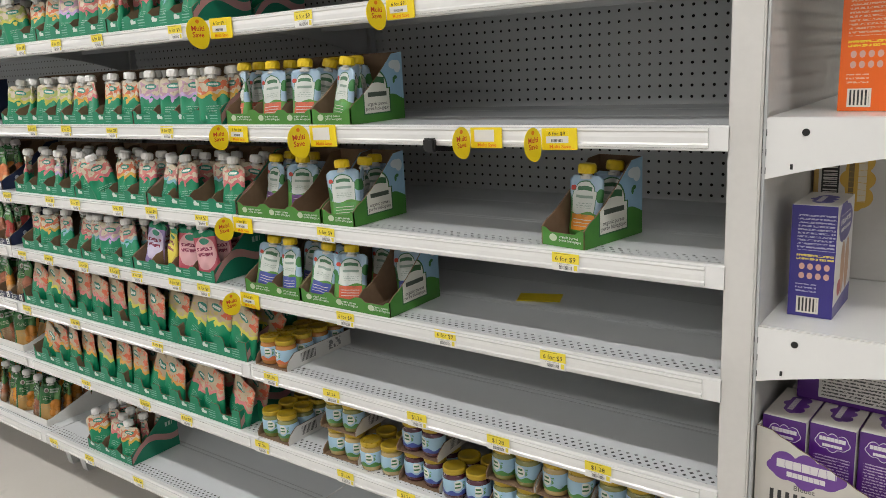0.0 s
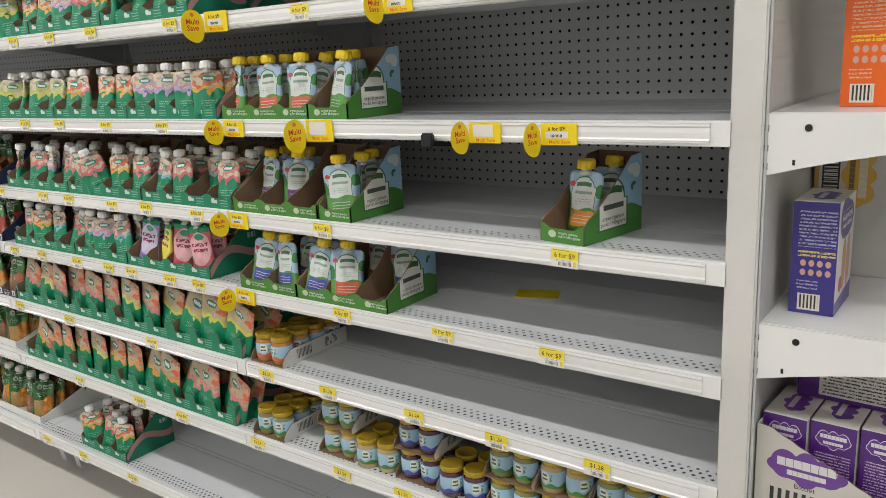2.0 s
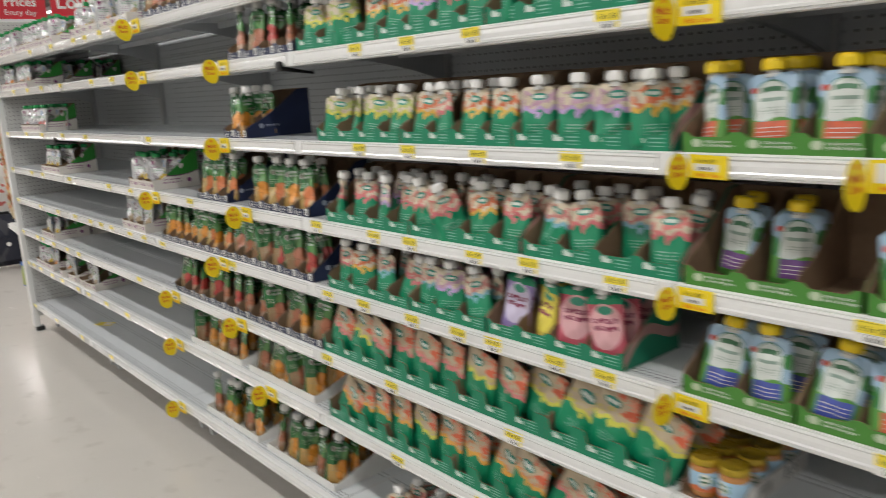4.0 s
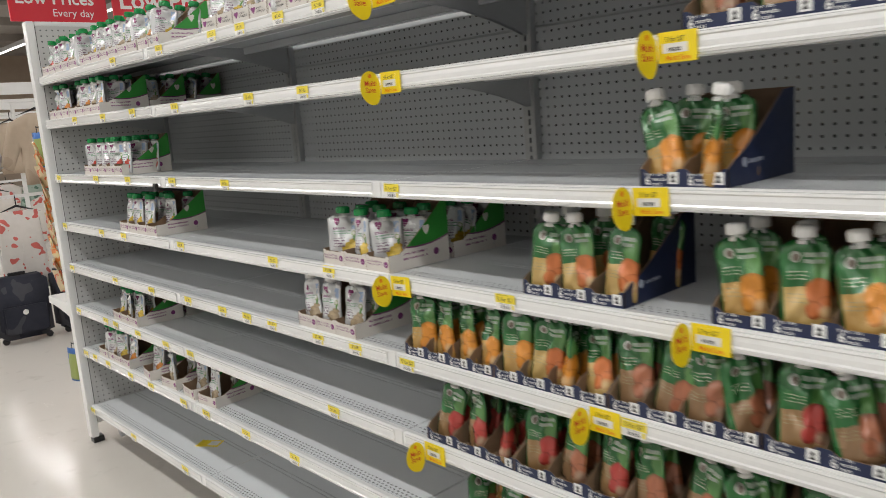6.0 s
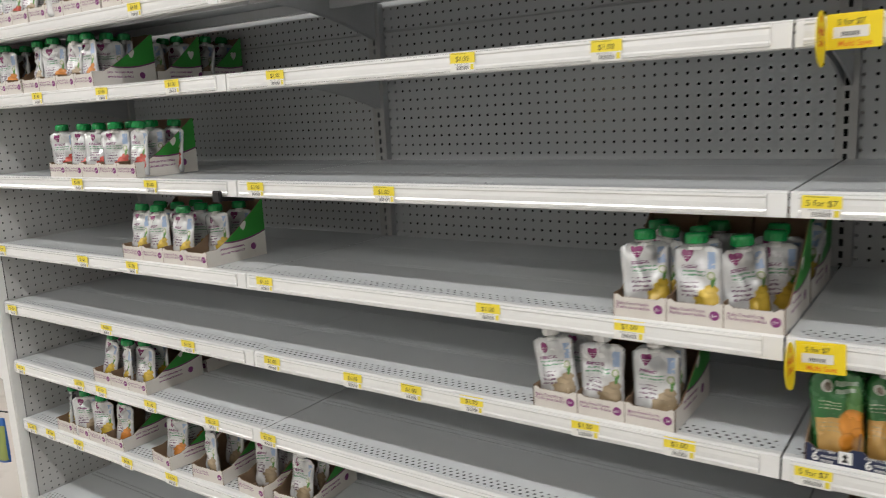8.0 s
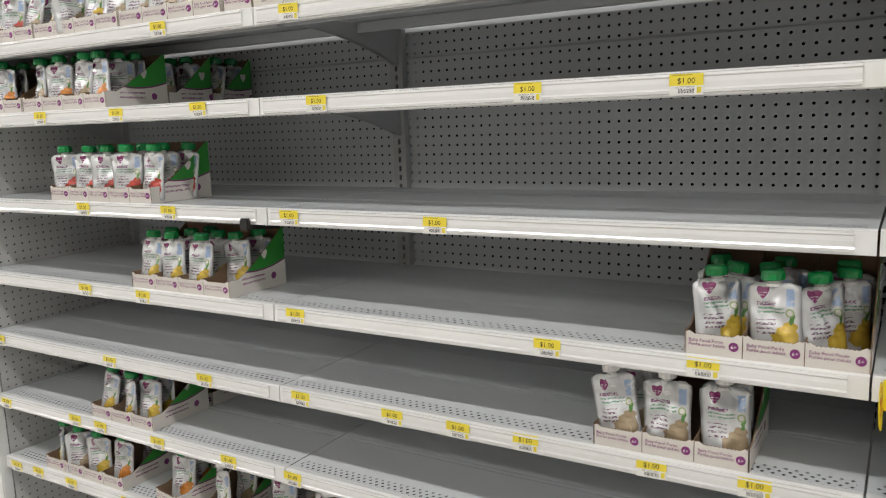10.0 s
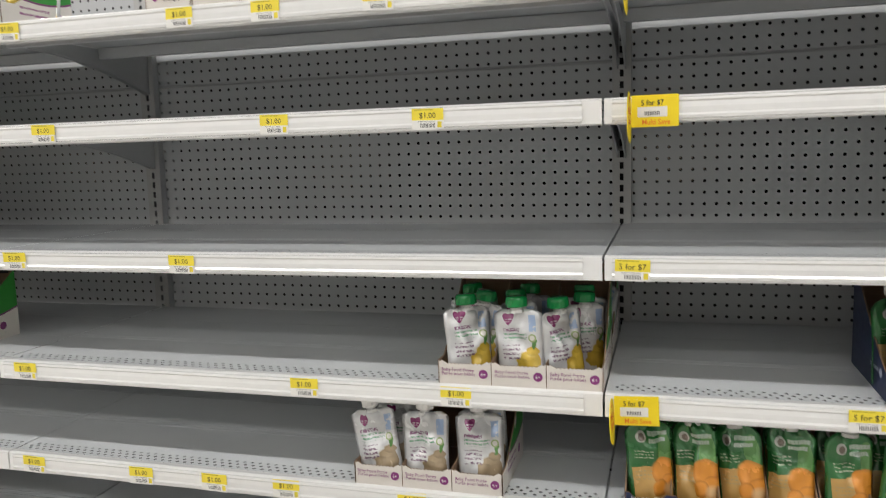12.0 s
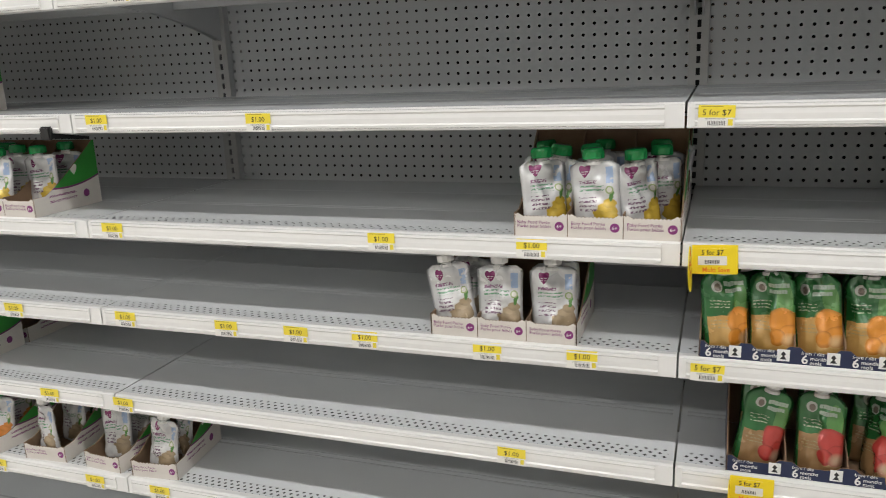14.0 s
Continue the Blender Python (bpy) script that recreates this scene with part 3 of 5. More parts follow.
part("top_rail", box(-0.055, 0.0, 0.029, 1.2, 2.0, 2.02, 0.003), SHELF_WHITE, end)
part("foot", box(-0.05, -0.005, 0.0, 0.05, 0, 0.029), BLACK, end)


def sign(m, w, h, lines):
    e = thing("price_sign", m, "red header board with white lettering on the shelf end", "sign", "header signs")
    part("board", box(-0.006, 0.006, 0, w, 0, h, 0.002), SIGN_RED, e)
    turn = pose(0.0072, 0.0, 0.0, 0, 0, 90)
    for text, size, y, z, bold in lines:
        part("lettering", words(text, size, WHITE_INK, bold=bold), None, e, m=turn @ pose(y, 0, z))
    return e


sign(pose(-6.485, 1.17, 2.022), 0.43, 0.26, (("to bring you", 0.040, 0.16, 0.180, 0.0), ("Low Prices", 0.078, 0.025, 0.080, 0.02), ("Every day", 0.048, 0.18, 0.025, 0.0)))
sign(pose(-6.485, 1.63, 2.022), 0.80, 0.36, (("to bring you", 0.062, 0.22, 0.190, 0.0), ("Low Prices", 0.125, 0.03, 0.070, 0.02), ("Every day", 0.06, 0.45, 0.015, 0.0)))

# ---- right end: post and the cross unit ----
post = thing("end_post", pose(-0.364, 1.243, 0), "light grey painted steel end post of the shelving", "post", kind="structure")
part("column", box(0, 0.050, 0, 0.05, 0, 2.3, 0.003), POST_WHITE, post)
part("side_cover", box(0.0, 0.02, 0.052, 1.2, 0.05, 2.3), POST_WHITE, post)
unit = thing("end_pegboard", pose(-0.312, 1.262, 0), "light grey perforated back panel of the end display", "panel", kind="structure")
part("sheet", box(-0.002, 0.0, 0.0, 0.94, 0.1, 2.3), PEG_SIDE, unit)
# Dark sheet in place of the shade behind the end panel's holes.
part("rear_sheet", box(-0.020, -0.019, 0.0, 0.94, 0.1, 2.3), HOLLOW_SHADE, unit)
part("slot_strip", box(-0.001, 0.003, -0.012, -0.002, 0.0, 2.3), STEEL_GREY, unit)
# The shelf at 1.678 is out of view, added to shade the panel below.
END_LEVELS = [1.343, 1.010, 0.675, 0.34, 1.678]


def end_shelf(m):
    e = thing("end_display_shelf", m, "white steel end display shelf on a tapered side bracket", "shelf", "end display shelves")
    part("deck", box(0.002, 0.42, 0.004, 0.93, -0.003, 0.0), SHELF_WHITE, e)
    part("front_edge", box(0.4205, 0.432, 0.0, 0.93, -0.04, 0.0, 0.002), SHELF_WHITE, e)
    for y in (-0.004, 0.9305):
        pts = [(0.0, -0.001), (0.42, -0.001), (0.42, -0.035)]
        for k in range(1, 9):
            u = k / 8
            pts.append((0.42 * (1 - u), -0.035 - 0.060 * u ** 1.9))
        part("bracket", prism(pts, "y", y, y + 0.004), SHELF_WHITE, e, "white tapered bracket with a round hole")
        part("bracket_hole", lathe([(0.0055, 0), (0.0055, 0.0012)], 14), BLACK, e, m=pose(0.058, y - 0.0002, -0.022, 90))
        for z in (-0.022, -0.052, -0.080):
            part("hook", box(-0.0045, 0.003, y - 0.0006, y + 0.001, z - 0.006, z + 0.004), BLACK, e)
        part("notch", box(0.038, 0.042, y - 0.0006, y, -0.078, -0.070), BLACK, e)
    return e


for z in END_LEVELS:
    place("end_shelf", pose(-0.311, 1.256, z), end_shelf)


# ---- goods ----
def pouch_body(w, h, d, shoulder=True, seed=0, nu=12, nv=17, crumple=0.008, square=0.84, nip=0.5):
    bm = bmesh.new()
    rings = []
    for j in range(nv + 1):
        v = j / nv
        half = w / 2
        if shoulder and v > square:
            half *= 1 - nip * ((v - square) / (1 - square)) ** 2.4
        if v < 0.06:
            half *= 0.95 + 0.05 * v / 0.06
        half *= 1 - (0.05 if shoulder else -0.03) * math.sin(math.pi * min(v, 0.8) / 0.8)
        deep = d / 2 * ((1 - v) ** 0.9 * 1.05 + 0.02 if v > 0.12 else (0.80 + 1.0 * v))
        ring = []
        for side in (-1, 1):
            for i in range(nu + 1) if side < 0 else range(nu - 1, 0, -1):
                u = 2 * i / nu - 1
                fold = noise.noise(Vector((u * 2.1 + seed * 7.3, v * 3.7, side * 5 + seed))) * crumple * (1 - u * u) * (0.4 + v)
                fold += noise.noise(Vector((u * 4.6 + v * 3.0 + seed * 3.1, v * 7.0 - u * 2.0, side * 3 + seed))) * crumple * 0.5 * (1 - u * u)
                y = side * deep * math.sqrt(max(0.0, 1 - u * u)) ** 0.8 + fold
                ring.append(bm.verts.new((u * half, y, v * h)))
        rings.append(ring)
    n = len(rings[0])
    for a, b in zip(rings, rings[1:]):
        for k in range(n):
            bm.faces.new((a[k], a[(k + 1) % n], b[(k + 1) % n], b[k]))
    bm.faces.new(rings[0])
    bm.faces.new(rings[-1])
    return bm


def cap_mesh(r=0.0172, h=0.021):
    bm = lathe([(r * 0.88, 0), (r * 0.98, 0.0015), (r, h * 0.30), (r * 0.99, h * 0.62), (r * 0.94, h * 0.82), (r * 0.80, h * 0.96), (r * 0.5, h)], 24)
    for k, v in enumerate(bm.verts):
        if v.co.z < h * 0.55 and k % 2:
            v.co.x, v.co.y = v.co.x * 0.94, v.co.y * 0.94
    return bm


CAP_DATA = {}
BODY_DATA = {}
LOOKS = {"kraft": ("beige and teal", WHITE_CAP), "bright": ("brightly printed teal", WHITE_CAP), "sky": ("pale blue and white", YELLOW_CAP), "garden": ("glossy green and orange", WHITE_CAP), "pale": ("shiny white", GREEN_CAP), "bag": ("beige and teal", None), "paleflat": ("shiny white", WHITE_CAP)}


def pouch_builder(look, shape):
    kind = look.split("_")[0]

    def build(m):
        words_of, cap = LOOKS[kind]
        if kind == "bag":
            e = thing("snack_bag", m, f"{words_of} printed snack bag standing in a carton", "snack bag", "snack bags")
            h = 0.152
            w, d, shoulder = 0.110, 0.032, False
        else:
            name = {"kraft": "paper_look_pouch", "bright": "paper_look_pouch", "sky": "yellow_capped_pouch", "garden": "foil_pouch"}.get(kind, "white_pouch")
            e = thing(name, m, f"{words_of} baby food pouch with a screw cap", "food pouch", f"{words_of} food pouches")
            h, w, d, shoulder = 0.130, {"sky": 0.079, "kraft": 0.082, "bright": 0.082}.get(kind, 0.088), 0.034, True
            if kind in ("sky", "kraft"):
                h = 0.117 if kind == "sky" else 0.113
        if kind == "garden":
            h, w = 0.138, 0.078
        if kind == "pale":
            h, w, d = 0.122, 0.089, 0.028
        if kind == "paleflat":
            h, w = 0.126, 0.087
        key = (look, shape)
        if key not in BODY_DATA:
            BODY_DATA[key] = mesh("pouch_body", pouch_body(w, h, d, shoulder, shape, crumple=0.014 if kind in ("garden", "pale", "paleflat") else 0.009, square={"sky": 0.90, "garden": 0.84, "kraft": 0.88}.get(kind, 0.92), nip={"garden": 0.5, "kraft": 0.32, "sky": 0.26}.get(kind, 0.30)), POUCH_MATS[look], True)
        part("bag_body" if kind == "bag" else "pouch_body", BODY_DATA[key], None, e)
        if cap:
            if cap.name not in CAP_DATA:
                CAP_DATA[cap.name] = mesh("cap", cap_mesh({"white_cap_plastic": 0.0165, "green_cap_plastic": 0.0192}.get(cap.name, 0.0178), 0.0195), cap), mesh("spout", lathe([(0.013, 0), (0.013, 0.005), (0.0098, 0.006), (0.0098, 0.014)], 12), CLEAR)
            part("spout", CAP_DATA[cap.name][1], None, e, m=pose(0, 0, h - 0.006))
            part("cap", CAP_DATA[cap.name][0], None, e, m=pose(0, 0, h + 0.004))
        return e
    return build


R = random.Random(7)


def put_pouch(look, x, y, z, lean=None, turn=None, roll=None):
    shape = R.randrange(5)
    m = pose(x, y, z + 0.0035) @ pose(0, 0, 0, -(R.uniform(2, 9) if lean is None else lean), R.gauss(0, 4 if look.startswith("pale") else 7.5) if roll is None else roll, (R.gauss(0, 19) if R.random() > 0.15 else R.choice((-62, 58, 70, 40, -38))) if turn is None else turn)
    return place(("pouch", look, shape), m, pouch_builder(look, shape))


HEART = [(0.0085 * math.sin(a) ** 3 * 1.35, 0.0085 * (1.0 * math.cos(a) - 0.38 * math.cos(2 * a) - 0.15 * math.cos(3 * a))) for a in (2 * math.pi * k / 22 for k in range(22))]


def tray_builder(style, n, cw, depth, tall):
    front, side, words_of = STYLES[style]
    fh = {"sky": 0.034, "teal": 0.036, "navy": 0.030, "pale": 0.042}[style]

    def slope(cut):
        pts = [(0.0, 0.0), (depth, 0.0), (depth, tall)]
        if style == "pale":
            for k in range(9):
                u = k / 8
                pts.append((depth * (0.97 - 0.80 * u), fh + (tall - fh) * (1 - u) ** 1.15))
        else:
            pts.append((depth * 0.80, tall - 0.004))
            for k in range(1, 9):
                u = k / 8
                pts.append((depth * (0.80 - 0.72 * u), fh + 0.012 + (tall - fh - 0.016) * (1 - u) ** cut))
        pts.append((0.0, fh))
        return pts

    def build(m):
        e = thing("display_carton", m, f"{words_of} printed cardboard display carton standing on the shelf", "carton", f"{words_of} cartons")
        w = n * cw
        part("base", box(0.003, w - 0.003, 0.003, depth - 0.003, 0.0005, 0.003), CARD, e)
        pts = [(0.0, 0.0), (w, 0.0), (w, fh)]
        for k in range(n - 1, -1, -1):
            pts += [((k + 0.90) * cw, fh), ((k + 0.78) * cw, fh - 0.008), ((k + 0.22) * cw, fh - 0.008), ((k + 0.10) * cw, fh)]
        pts.append((0.0, fh))
        if style == "pale":
            for k in range(n):
                a, b = k * cw + 0.0007, (k + 1) * cw - 0.0007
                teeth = [(b - (b - a) * i / 28, fh - (0.0024 if i % 2 else 0.0) - (0.004 if 3 < i < 25 else 0.0)) for i in range(29)]
                part("front_panel", prism([(a, 0.0), (b, 0.0)] + teeth, "y", 0, 0.0024, mats=(0, 1, 1)), [front, CARD], e)
        else:
            part("front_panel", prism(pts, "y", 0, 0.0024, mats=(0, 1, 1)), [front, CARD], e)
        part("side_panel", prism(slope(1.25), "x", 0, 0.0026, mats=(0, 1, 1)), [side, CARD], e)
        part("side_panel", prism(slope(1.25), "x", w - 0.0026, w, mats=(1, 0, 1)), [side, CARD], e)
        for k in range(1, n):
            part("divider", prism([(a * 0.985 + 0.0026, b * 0.97 + 0.003) for a, b in slope(1.6)], "x", k * cw - 0.001, k * cw + 0.001), CARD, e)
        part("back_panel", box(0.0028, w - 0.0028, depth - 0.0026, depth - 0.0003, 0.003, tall), [CARD], e)
        if style == "sky":
            part("lettering", words("organic purees\npurée biologique", 0.0115, BLACK_INK, "CENTER"), None, e, m=pose(w + 0.0006, 0.090, 0.036, 0, 0, 90))
        for k in range(n):
            if style == "pale" and tall == 0.10:
                part("heart", prism(HEART, "y", -0.0006, -0.0001), PURPLE_INK, e, m=pose(k * cw + 0.021, 0, 0.022))
                part("lettering", words("organic\nbiologique", 0.0105, BLACK_INK), None, e, m=pose(k * cw + 0.038, -0.0006, 0.0215))
            elif style == "pale":
                part("lettering", words("Baby Food Purée\nPurée pour bébés", 0.0083, PURPLE_INK), None, e, m=pose(k * cw + 0.006, -0.0006, 0.0235))
                part("age_dot", lathe([(0.008, 0), (0.008, 0.0005)], 14), PURPLE_INK, e, m=pose(k * cw + cw - 0.014, -0.0001, 0.020, 90))
                part("lettering", words("6+", 0.0085, WHITE_INK, "CENTER"), None, e, m=pose(k * cw + cw - 0.014, -0.0010, 0.017))
            if style == "sky":
                part("lettering", words("organic purees\npurée biologique", 0.0075, WHITE_INK), None, e, m=pose(k * cw + 0.042, -0.0006, 0.017))
            if style == "navy":
                part("lettering", words("from / dès", 0.0080, WHITE_INK), None, e, m=pose(k * cw + 0.010, -0.0006, 0.0185))
                part("lettering", words("6", 0.021, WHITE_INK, bold=0.02), None, e, m=pose(k * cw + 0.010, -0.0006, 0.0035))
                part("lettering", words("months\nmois", 0.0090, WHITE_INK, bold=0.01), None, e, m=pose(k * cw + 0.023, -0.0006, 0.0100))
                part("icon_square", box(cw - 0.026, cw - 0.007, -0.0007, -0.0001, 0.005, 0.025), WHITE_INK, e, m=pose(k * cw, 0, 0))
                part("icon_figure", prism([(-0.005, 0), (-0.001, 0.006), (-0.004, 0.009), (0, 0.014), (0.004, 0.009), (0.001, 0.006), (0.005, 0)], "y", -0.0012, -0.0008), BLACK_INK, e, m=pose(k * cw + cw - 0.0165, 0, 0.008))
        return e
    return build


def tray(style, level, x0, n, cw=0.094, y0=1.250, depth=0.185, tall=0.150, looks=(), fill=None, turn=0.0, z=None):
    """A carton with its pouches. fill: for each compartment the number of rows that are filled, or a tuple of row numbers from the front."""
    z = deck_z(level) if z is None else z
    m = pose(x0, y0, z + 0.0006, 0, 0, turn)
    place((style, n, cw, depth, tall), m, tray_builder(style, n, cw, depth, tall))
    for k in range(n):
        rows = fill[k % len(fill)] if fill else 2
        rows = 2 if rows == 3 and style == "navy" else rows
        rows = range(rows) if isinstance(rows, int) else rows
        for r in rows:
            look = looks[(k + (1 if r and R.random() < 0.2 else 0)) % len(looks)] if isinstance(looks, (list, tuple)) else looks
            at = m @ Vector(((k + 0.5) * cw + R.uniform(-0.008, 0.008), 0.030 + r * (depth - 0.05) / 2.6 + R.uniform(-0.004, 0.006), 0.002))
            put_pouch(look, at.x, at.y, at.z)


# sky-blue cartons beside the post
tray("sky", 3, -1.572, 3, 0.098, 1.250, looks=("sky_r", "sky_r", "sky_r"), fill=(2, 3, 3))
tray("sky", 3, -1.274, 1, 0.118, 1.246, looks=("sky_g",), fill=(3,))
tray("sky", 4, -1.562, 3, 0.097, 1.244, looks=("sky_v",), fill=((1, 2), (1, 2), ()))
tray("sky", 4, -1.266, 1, 0.098, 1.244, looks=("sky_g",), fill=(3,))
tray("sky", 4, -0.712, 1, 0.100, 1.270, looks=("sky_o",), fill=((1.0, 1.9),), turn=-11)
tray("sky", 5, -1.562, 2, 0.100, 1.242, looks=("sky_b",), fill=(2, 2))
tray("sky", 5, -1.360, 3, 0.0935, 1.242, looks=("sky_b", "sky_r", "sky_r"), fill=(2, (0, 2), (2,)))
# teal cartons
KR = ("kraft_a", "kraft_b", "kraft_c", "kraft_d")
tray("teal", 2, -2.79, 4, looks=("kraft_a", "kraft_b"), fill=(3, 2, 3))
tray("teal", 2, -2.41, 4, looks=("kraft_b", "kraft_d", "kraft_c"), fill=(3, 2, 3))
tray("teal", 2, -2.03, 4, looks=("kraft_c", "kraft_c", "kraft_e"), fill=(2, 3, 3))
tray("teal", 2, -2.03, 4, y0=1.445, looks=KR, fill=(3, 3))
tray("teal", 3, -2.722, 4, looks=("kraft_a", "kraft_a", "kraft_a", "kraft_a"), fill=(3, 3, 3, 2))
tray("teal", 3, -2.345, 4, looks=("kraft_b", "kraft_c", "kraft_b"), fill=((0, 2), 2, 3))
tray("teal", 3, -1.968, 4, looks=("kraft_d", "kraft_d", "kraft_d", "kraft_b"), fill=(3, (0, 2), 3))
tray("teal", 4, -2.712, 4, looks=("kraft_c", "kraft_c", "kraft_d"), fill=(3, (0, 1), 3, 3))
tray("teal", 4, -2.334, 4, looks=("kraft_c", "kraft_c", "kraft_b"), fill=(3, 3, (0, 1), 2))
tray("teal", 4, -1.946, 4, looks=("kraft_e", "kraft_c"), fill=(3, 3, (1, 2), 3), y0=1.246)
tray("teal", 5, -2.732, 4, looks=("kraft_c", "kraft_b", "kraft_e"), fill=(3, 2, 3, 3))
tray("teal", 5, -2.354, 3, looks=("kraft_e", "kraft_d"), fill=(3, 3))
tray("teal", 5, -2.070, 4, looks=("bright_v", "bright_y", "bright_p", "bright_p"), fill=(2, 3, 2, 3))
tray("teal", 8, -2.552, 3, 0.090, 1.268, looks=("kraft_b", "kraft_c"), fill=(3, 3, 3))


def bag_tray_builder(w, slots):
    front, side, words_of = STYLES["teal"]
    step, depth = w / slots, 0.19

    def build(m):
        e = thing("display_carton", m, "teal green printed carton with stepped front holding snack bags", "carton", "snack bag cartons")
        part("base", box(0.003, w - 0.003, 0.003, depth - 0.003, 0.0005, 0.003), CARD, e)
        pts = [(0.0, 0.0), (w, 0.0)]
        for k in range(slots - 1, -1, -1):
            a = k * step
            pts += [(a + step, 0.054), (a + step * 0.70, 0.054), (a + step * 0.66, 0.050), (a + step * 0.62, 0.030), (a + step * 0.12, 0.028), (a + step * 0.06, 0.050)]
        pts.append((0.0, 0.052))
        part("front_panel", prism(pts, "y", 0, 0.0024, mats=(0, 1, 1)), [front, CARD], e)
        slope = [(0.0027, 0.0), (depth, 0.0), (depth, 0.105), (0.12, 0.090), (0.0027, 0.052)]
        part("side_panel", prism(slope, "x", 0, 0.0026, mats=(0, 1, 1)), [side, CARD], e)
        part("side_panel", prism(slope, "x", w - 0.0026, w, mats=(1, 0, 1)), [side, CARD], e)
        part("back_panel", box(0.0028, w - 0.0028, depth - 0.0026, depth - 0.0003, 0.003, 0.104), [CARD], e)
        return e
    return build


def bag_row(level, x0, x1, looks, y0=1.250, slots=3):
    n = len(looks)
    w = (x1 - x0) / n
    for k in range(n):
        z = deck_z(level) + 0.0006
        place(("bag_tray", round(w, 4)), pose(x0 + k * w, y0, z), bag_tray_builder(w - 0.001, slots))
        for i in range(slots):
            roll = R.gauss(-7, 3)
            for r in range(2 if R.random() < 0.85 else 1):
                look = looks[k][(i + r) % len(looks[k])]
                put_pouch(look, x0 + (k + (i + 0.46) / slots) * w + R.gauss(0, 0.004), y0 + 0.026 + r * 0.055 + R.uniform(0, 0.012), z + 0.003, R.uniform(-5, 3), roll + R.gauss(0, 2), R.gauss(20, 7))


bag_row(6, -2.79, -1.60, (("bag_r", "bag_y"), ("bag_r",), ("bag_y", "bag_r"), ("bag_y",)))
bag_row(7, -2.79, -1.66, (("bag_o",), ("bag_o", "bag_y"), ("bag_o",), ("bag_r",)))

# navy cartons
tray("navy", 1, -3.90, 4, 0.088, looks=("garden_p", "garden_r"), fill=(3, 3, 2))
tray("navy", 1, -3.54, 4, 0.088, looks=("garden_r", "garden_p"), fill=(3, 2, 3))
tray("navy", 1, -3.18, 4, 0.088, looks=("garden_y", "garden_p"), fill=(3, 3))
tray("teal", 1, -2.78, 4, looks=KR, fill=(3, 2))
tray("navy", 2, -3.225, 4, 0.104, looks=("garden_p", "garden_p", "garden_r"), fill=(3, 3, (0, 2)))
tray("navy", 3, -3.312, 2, 0.080, 1.252, 0.24, looks=("garden_o",), fill=(3, 3))
tray("navy", 4, -3.598, 3, 0.081, 1.256, 0.25, looks=("garden_y",), fill=((0, 1), 3, (0, 2)))
tray("navy", 4, -3.182, 4, 0.094, 1.250, 0.22, looks=("garden_o", "garden_y"), fill=(2, 3, 3, 2))
for k, looks in enumerate((("garden_o",), ("garden_o", "garden_y"), ("garden_p", "garden_p"), ("garden_r", "garden_p"))):
    tray("navy", 5, -3.984 + k * 0.296, 4 if k < 3 else 3, 0.0735 if k < 3 else 0.095, 1.246, looks=looks, fill=(3, 2, 3, 3))
for k, looks in enumerate((("garden_r",), ("garden_r", "garden_p"), ("garden_p",), ("garden_p", "garden_o"))):
    tray("navy", 6, -3.932 + k * 0.283, 3, 0.094, 1.250, looks=looks, fill=(3, 3, 2))


def low_carton(m):
    e = thing("low_carton", m, "plain white low cardboard carton with a sloping side", "carton", "low white cartons")
    pts = [(0, 0), (0.36, 0), (0.36, 0.12), (0.30, 0.12), (0.02, 0.025), (0, 0.025)]
    part("side_panel", prism(pts, "x", 0, 0.003), PAPER, e)
    part("side_panel", prism(pts, "x", 0.447, 0.45), PAPER, e)
    part("front_panel", box(0.0035, 0.4465, 0, 0.003, 0, 0.025), PAPER, e)
    part("base", box(0.0035, 0.4465, 0.0035, 0.36, 0.0005, 0.003), PAPER, e)
    part("back_panel", box(0.0035, 0.4465, 0.357, 0.36, 0.0035, 0.12), PAPER, e)
    return e


for level, xs in ((7, (-3.86, -3.35)), (8, (-3.82, -3.30))):
    for x in xs:
        y = 1.262 if level == 7 else 1.275
        place("low_carton", pose(x, y, deck_z(level) + 0.0006), low_carton)
        for i in range(5):
            for r in range(3):
                put_pouch("garden_o" if (i + r) % 3 else "garden_p", x + 0.05 + i * 0.088, y + 0.035 + r * 0.075, deck_z(level) + 0.003)

# off-white cartons
tray("pale", 4, -4.298, 3, 0.0935, 1.246, 0.20, 0.168, looks=("pale_y",), fill=((0, 0.9, 2), (0, 1, 2), (2,)))
put_pouch("pale_y", -4.085, 1.302, deck_z(4) - 0.001, 5, 46, -3)
put_pouch("pale_y", -4.055, 1.348, deck_z(4) - 0.001, 6, 42, 3)
tray("pale", 4, -4.298, 3, 0.0935, 1.462, 0.20, 0.168, looks=("pale_y",), fill=((1, 2), 3, 3))
tray("pale", 5, -4.463, 3, 0.0915, 1.248, 0.20, 0.150, looks=("paleflat",), fill=((0, 0.6), (0,), (0, 0.8)))
tray("pale", 3, -6.062, 5, 0.085, 1.248, 0.20, 0.150, looks=("pale_r",), fill=(3, (0, 2), 3, 3, 3))
tray("pale", 4, -5.742, 4, 0.090, 1.246, 0.20, 0.150, looks=("pale_y",), fill=(2, 3, (0, 1), (1, 2)))
tray("pale", 2, -6.42, 3, 0.088, 1.25, 0.20, 0.145, looks=("pale_r", "pale_o"), fill=(2, 2, (2,)))
tray("pale", 2, -6.15, 4, 0.092, 1.25, 0.20, 0.145, looks=("pale_t", "pale_o"), fill=(2, 3, 3, 3))
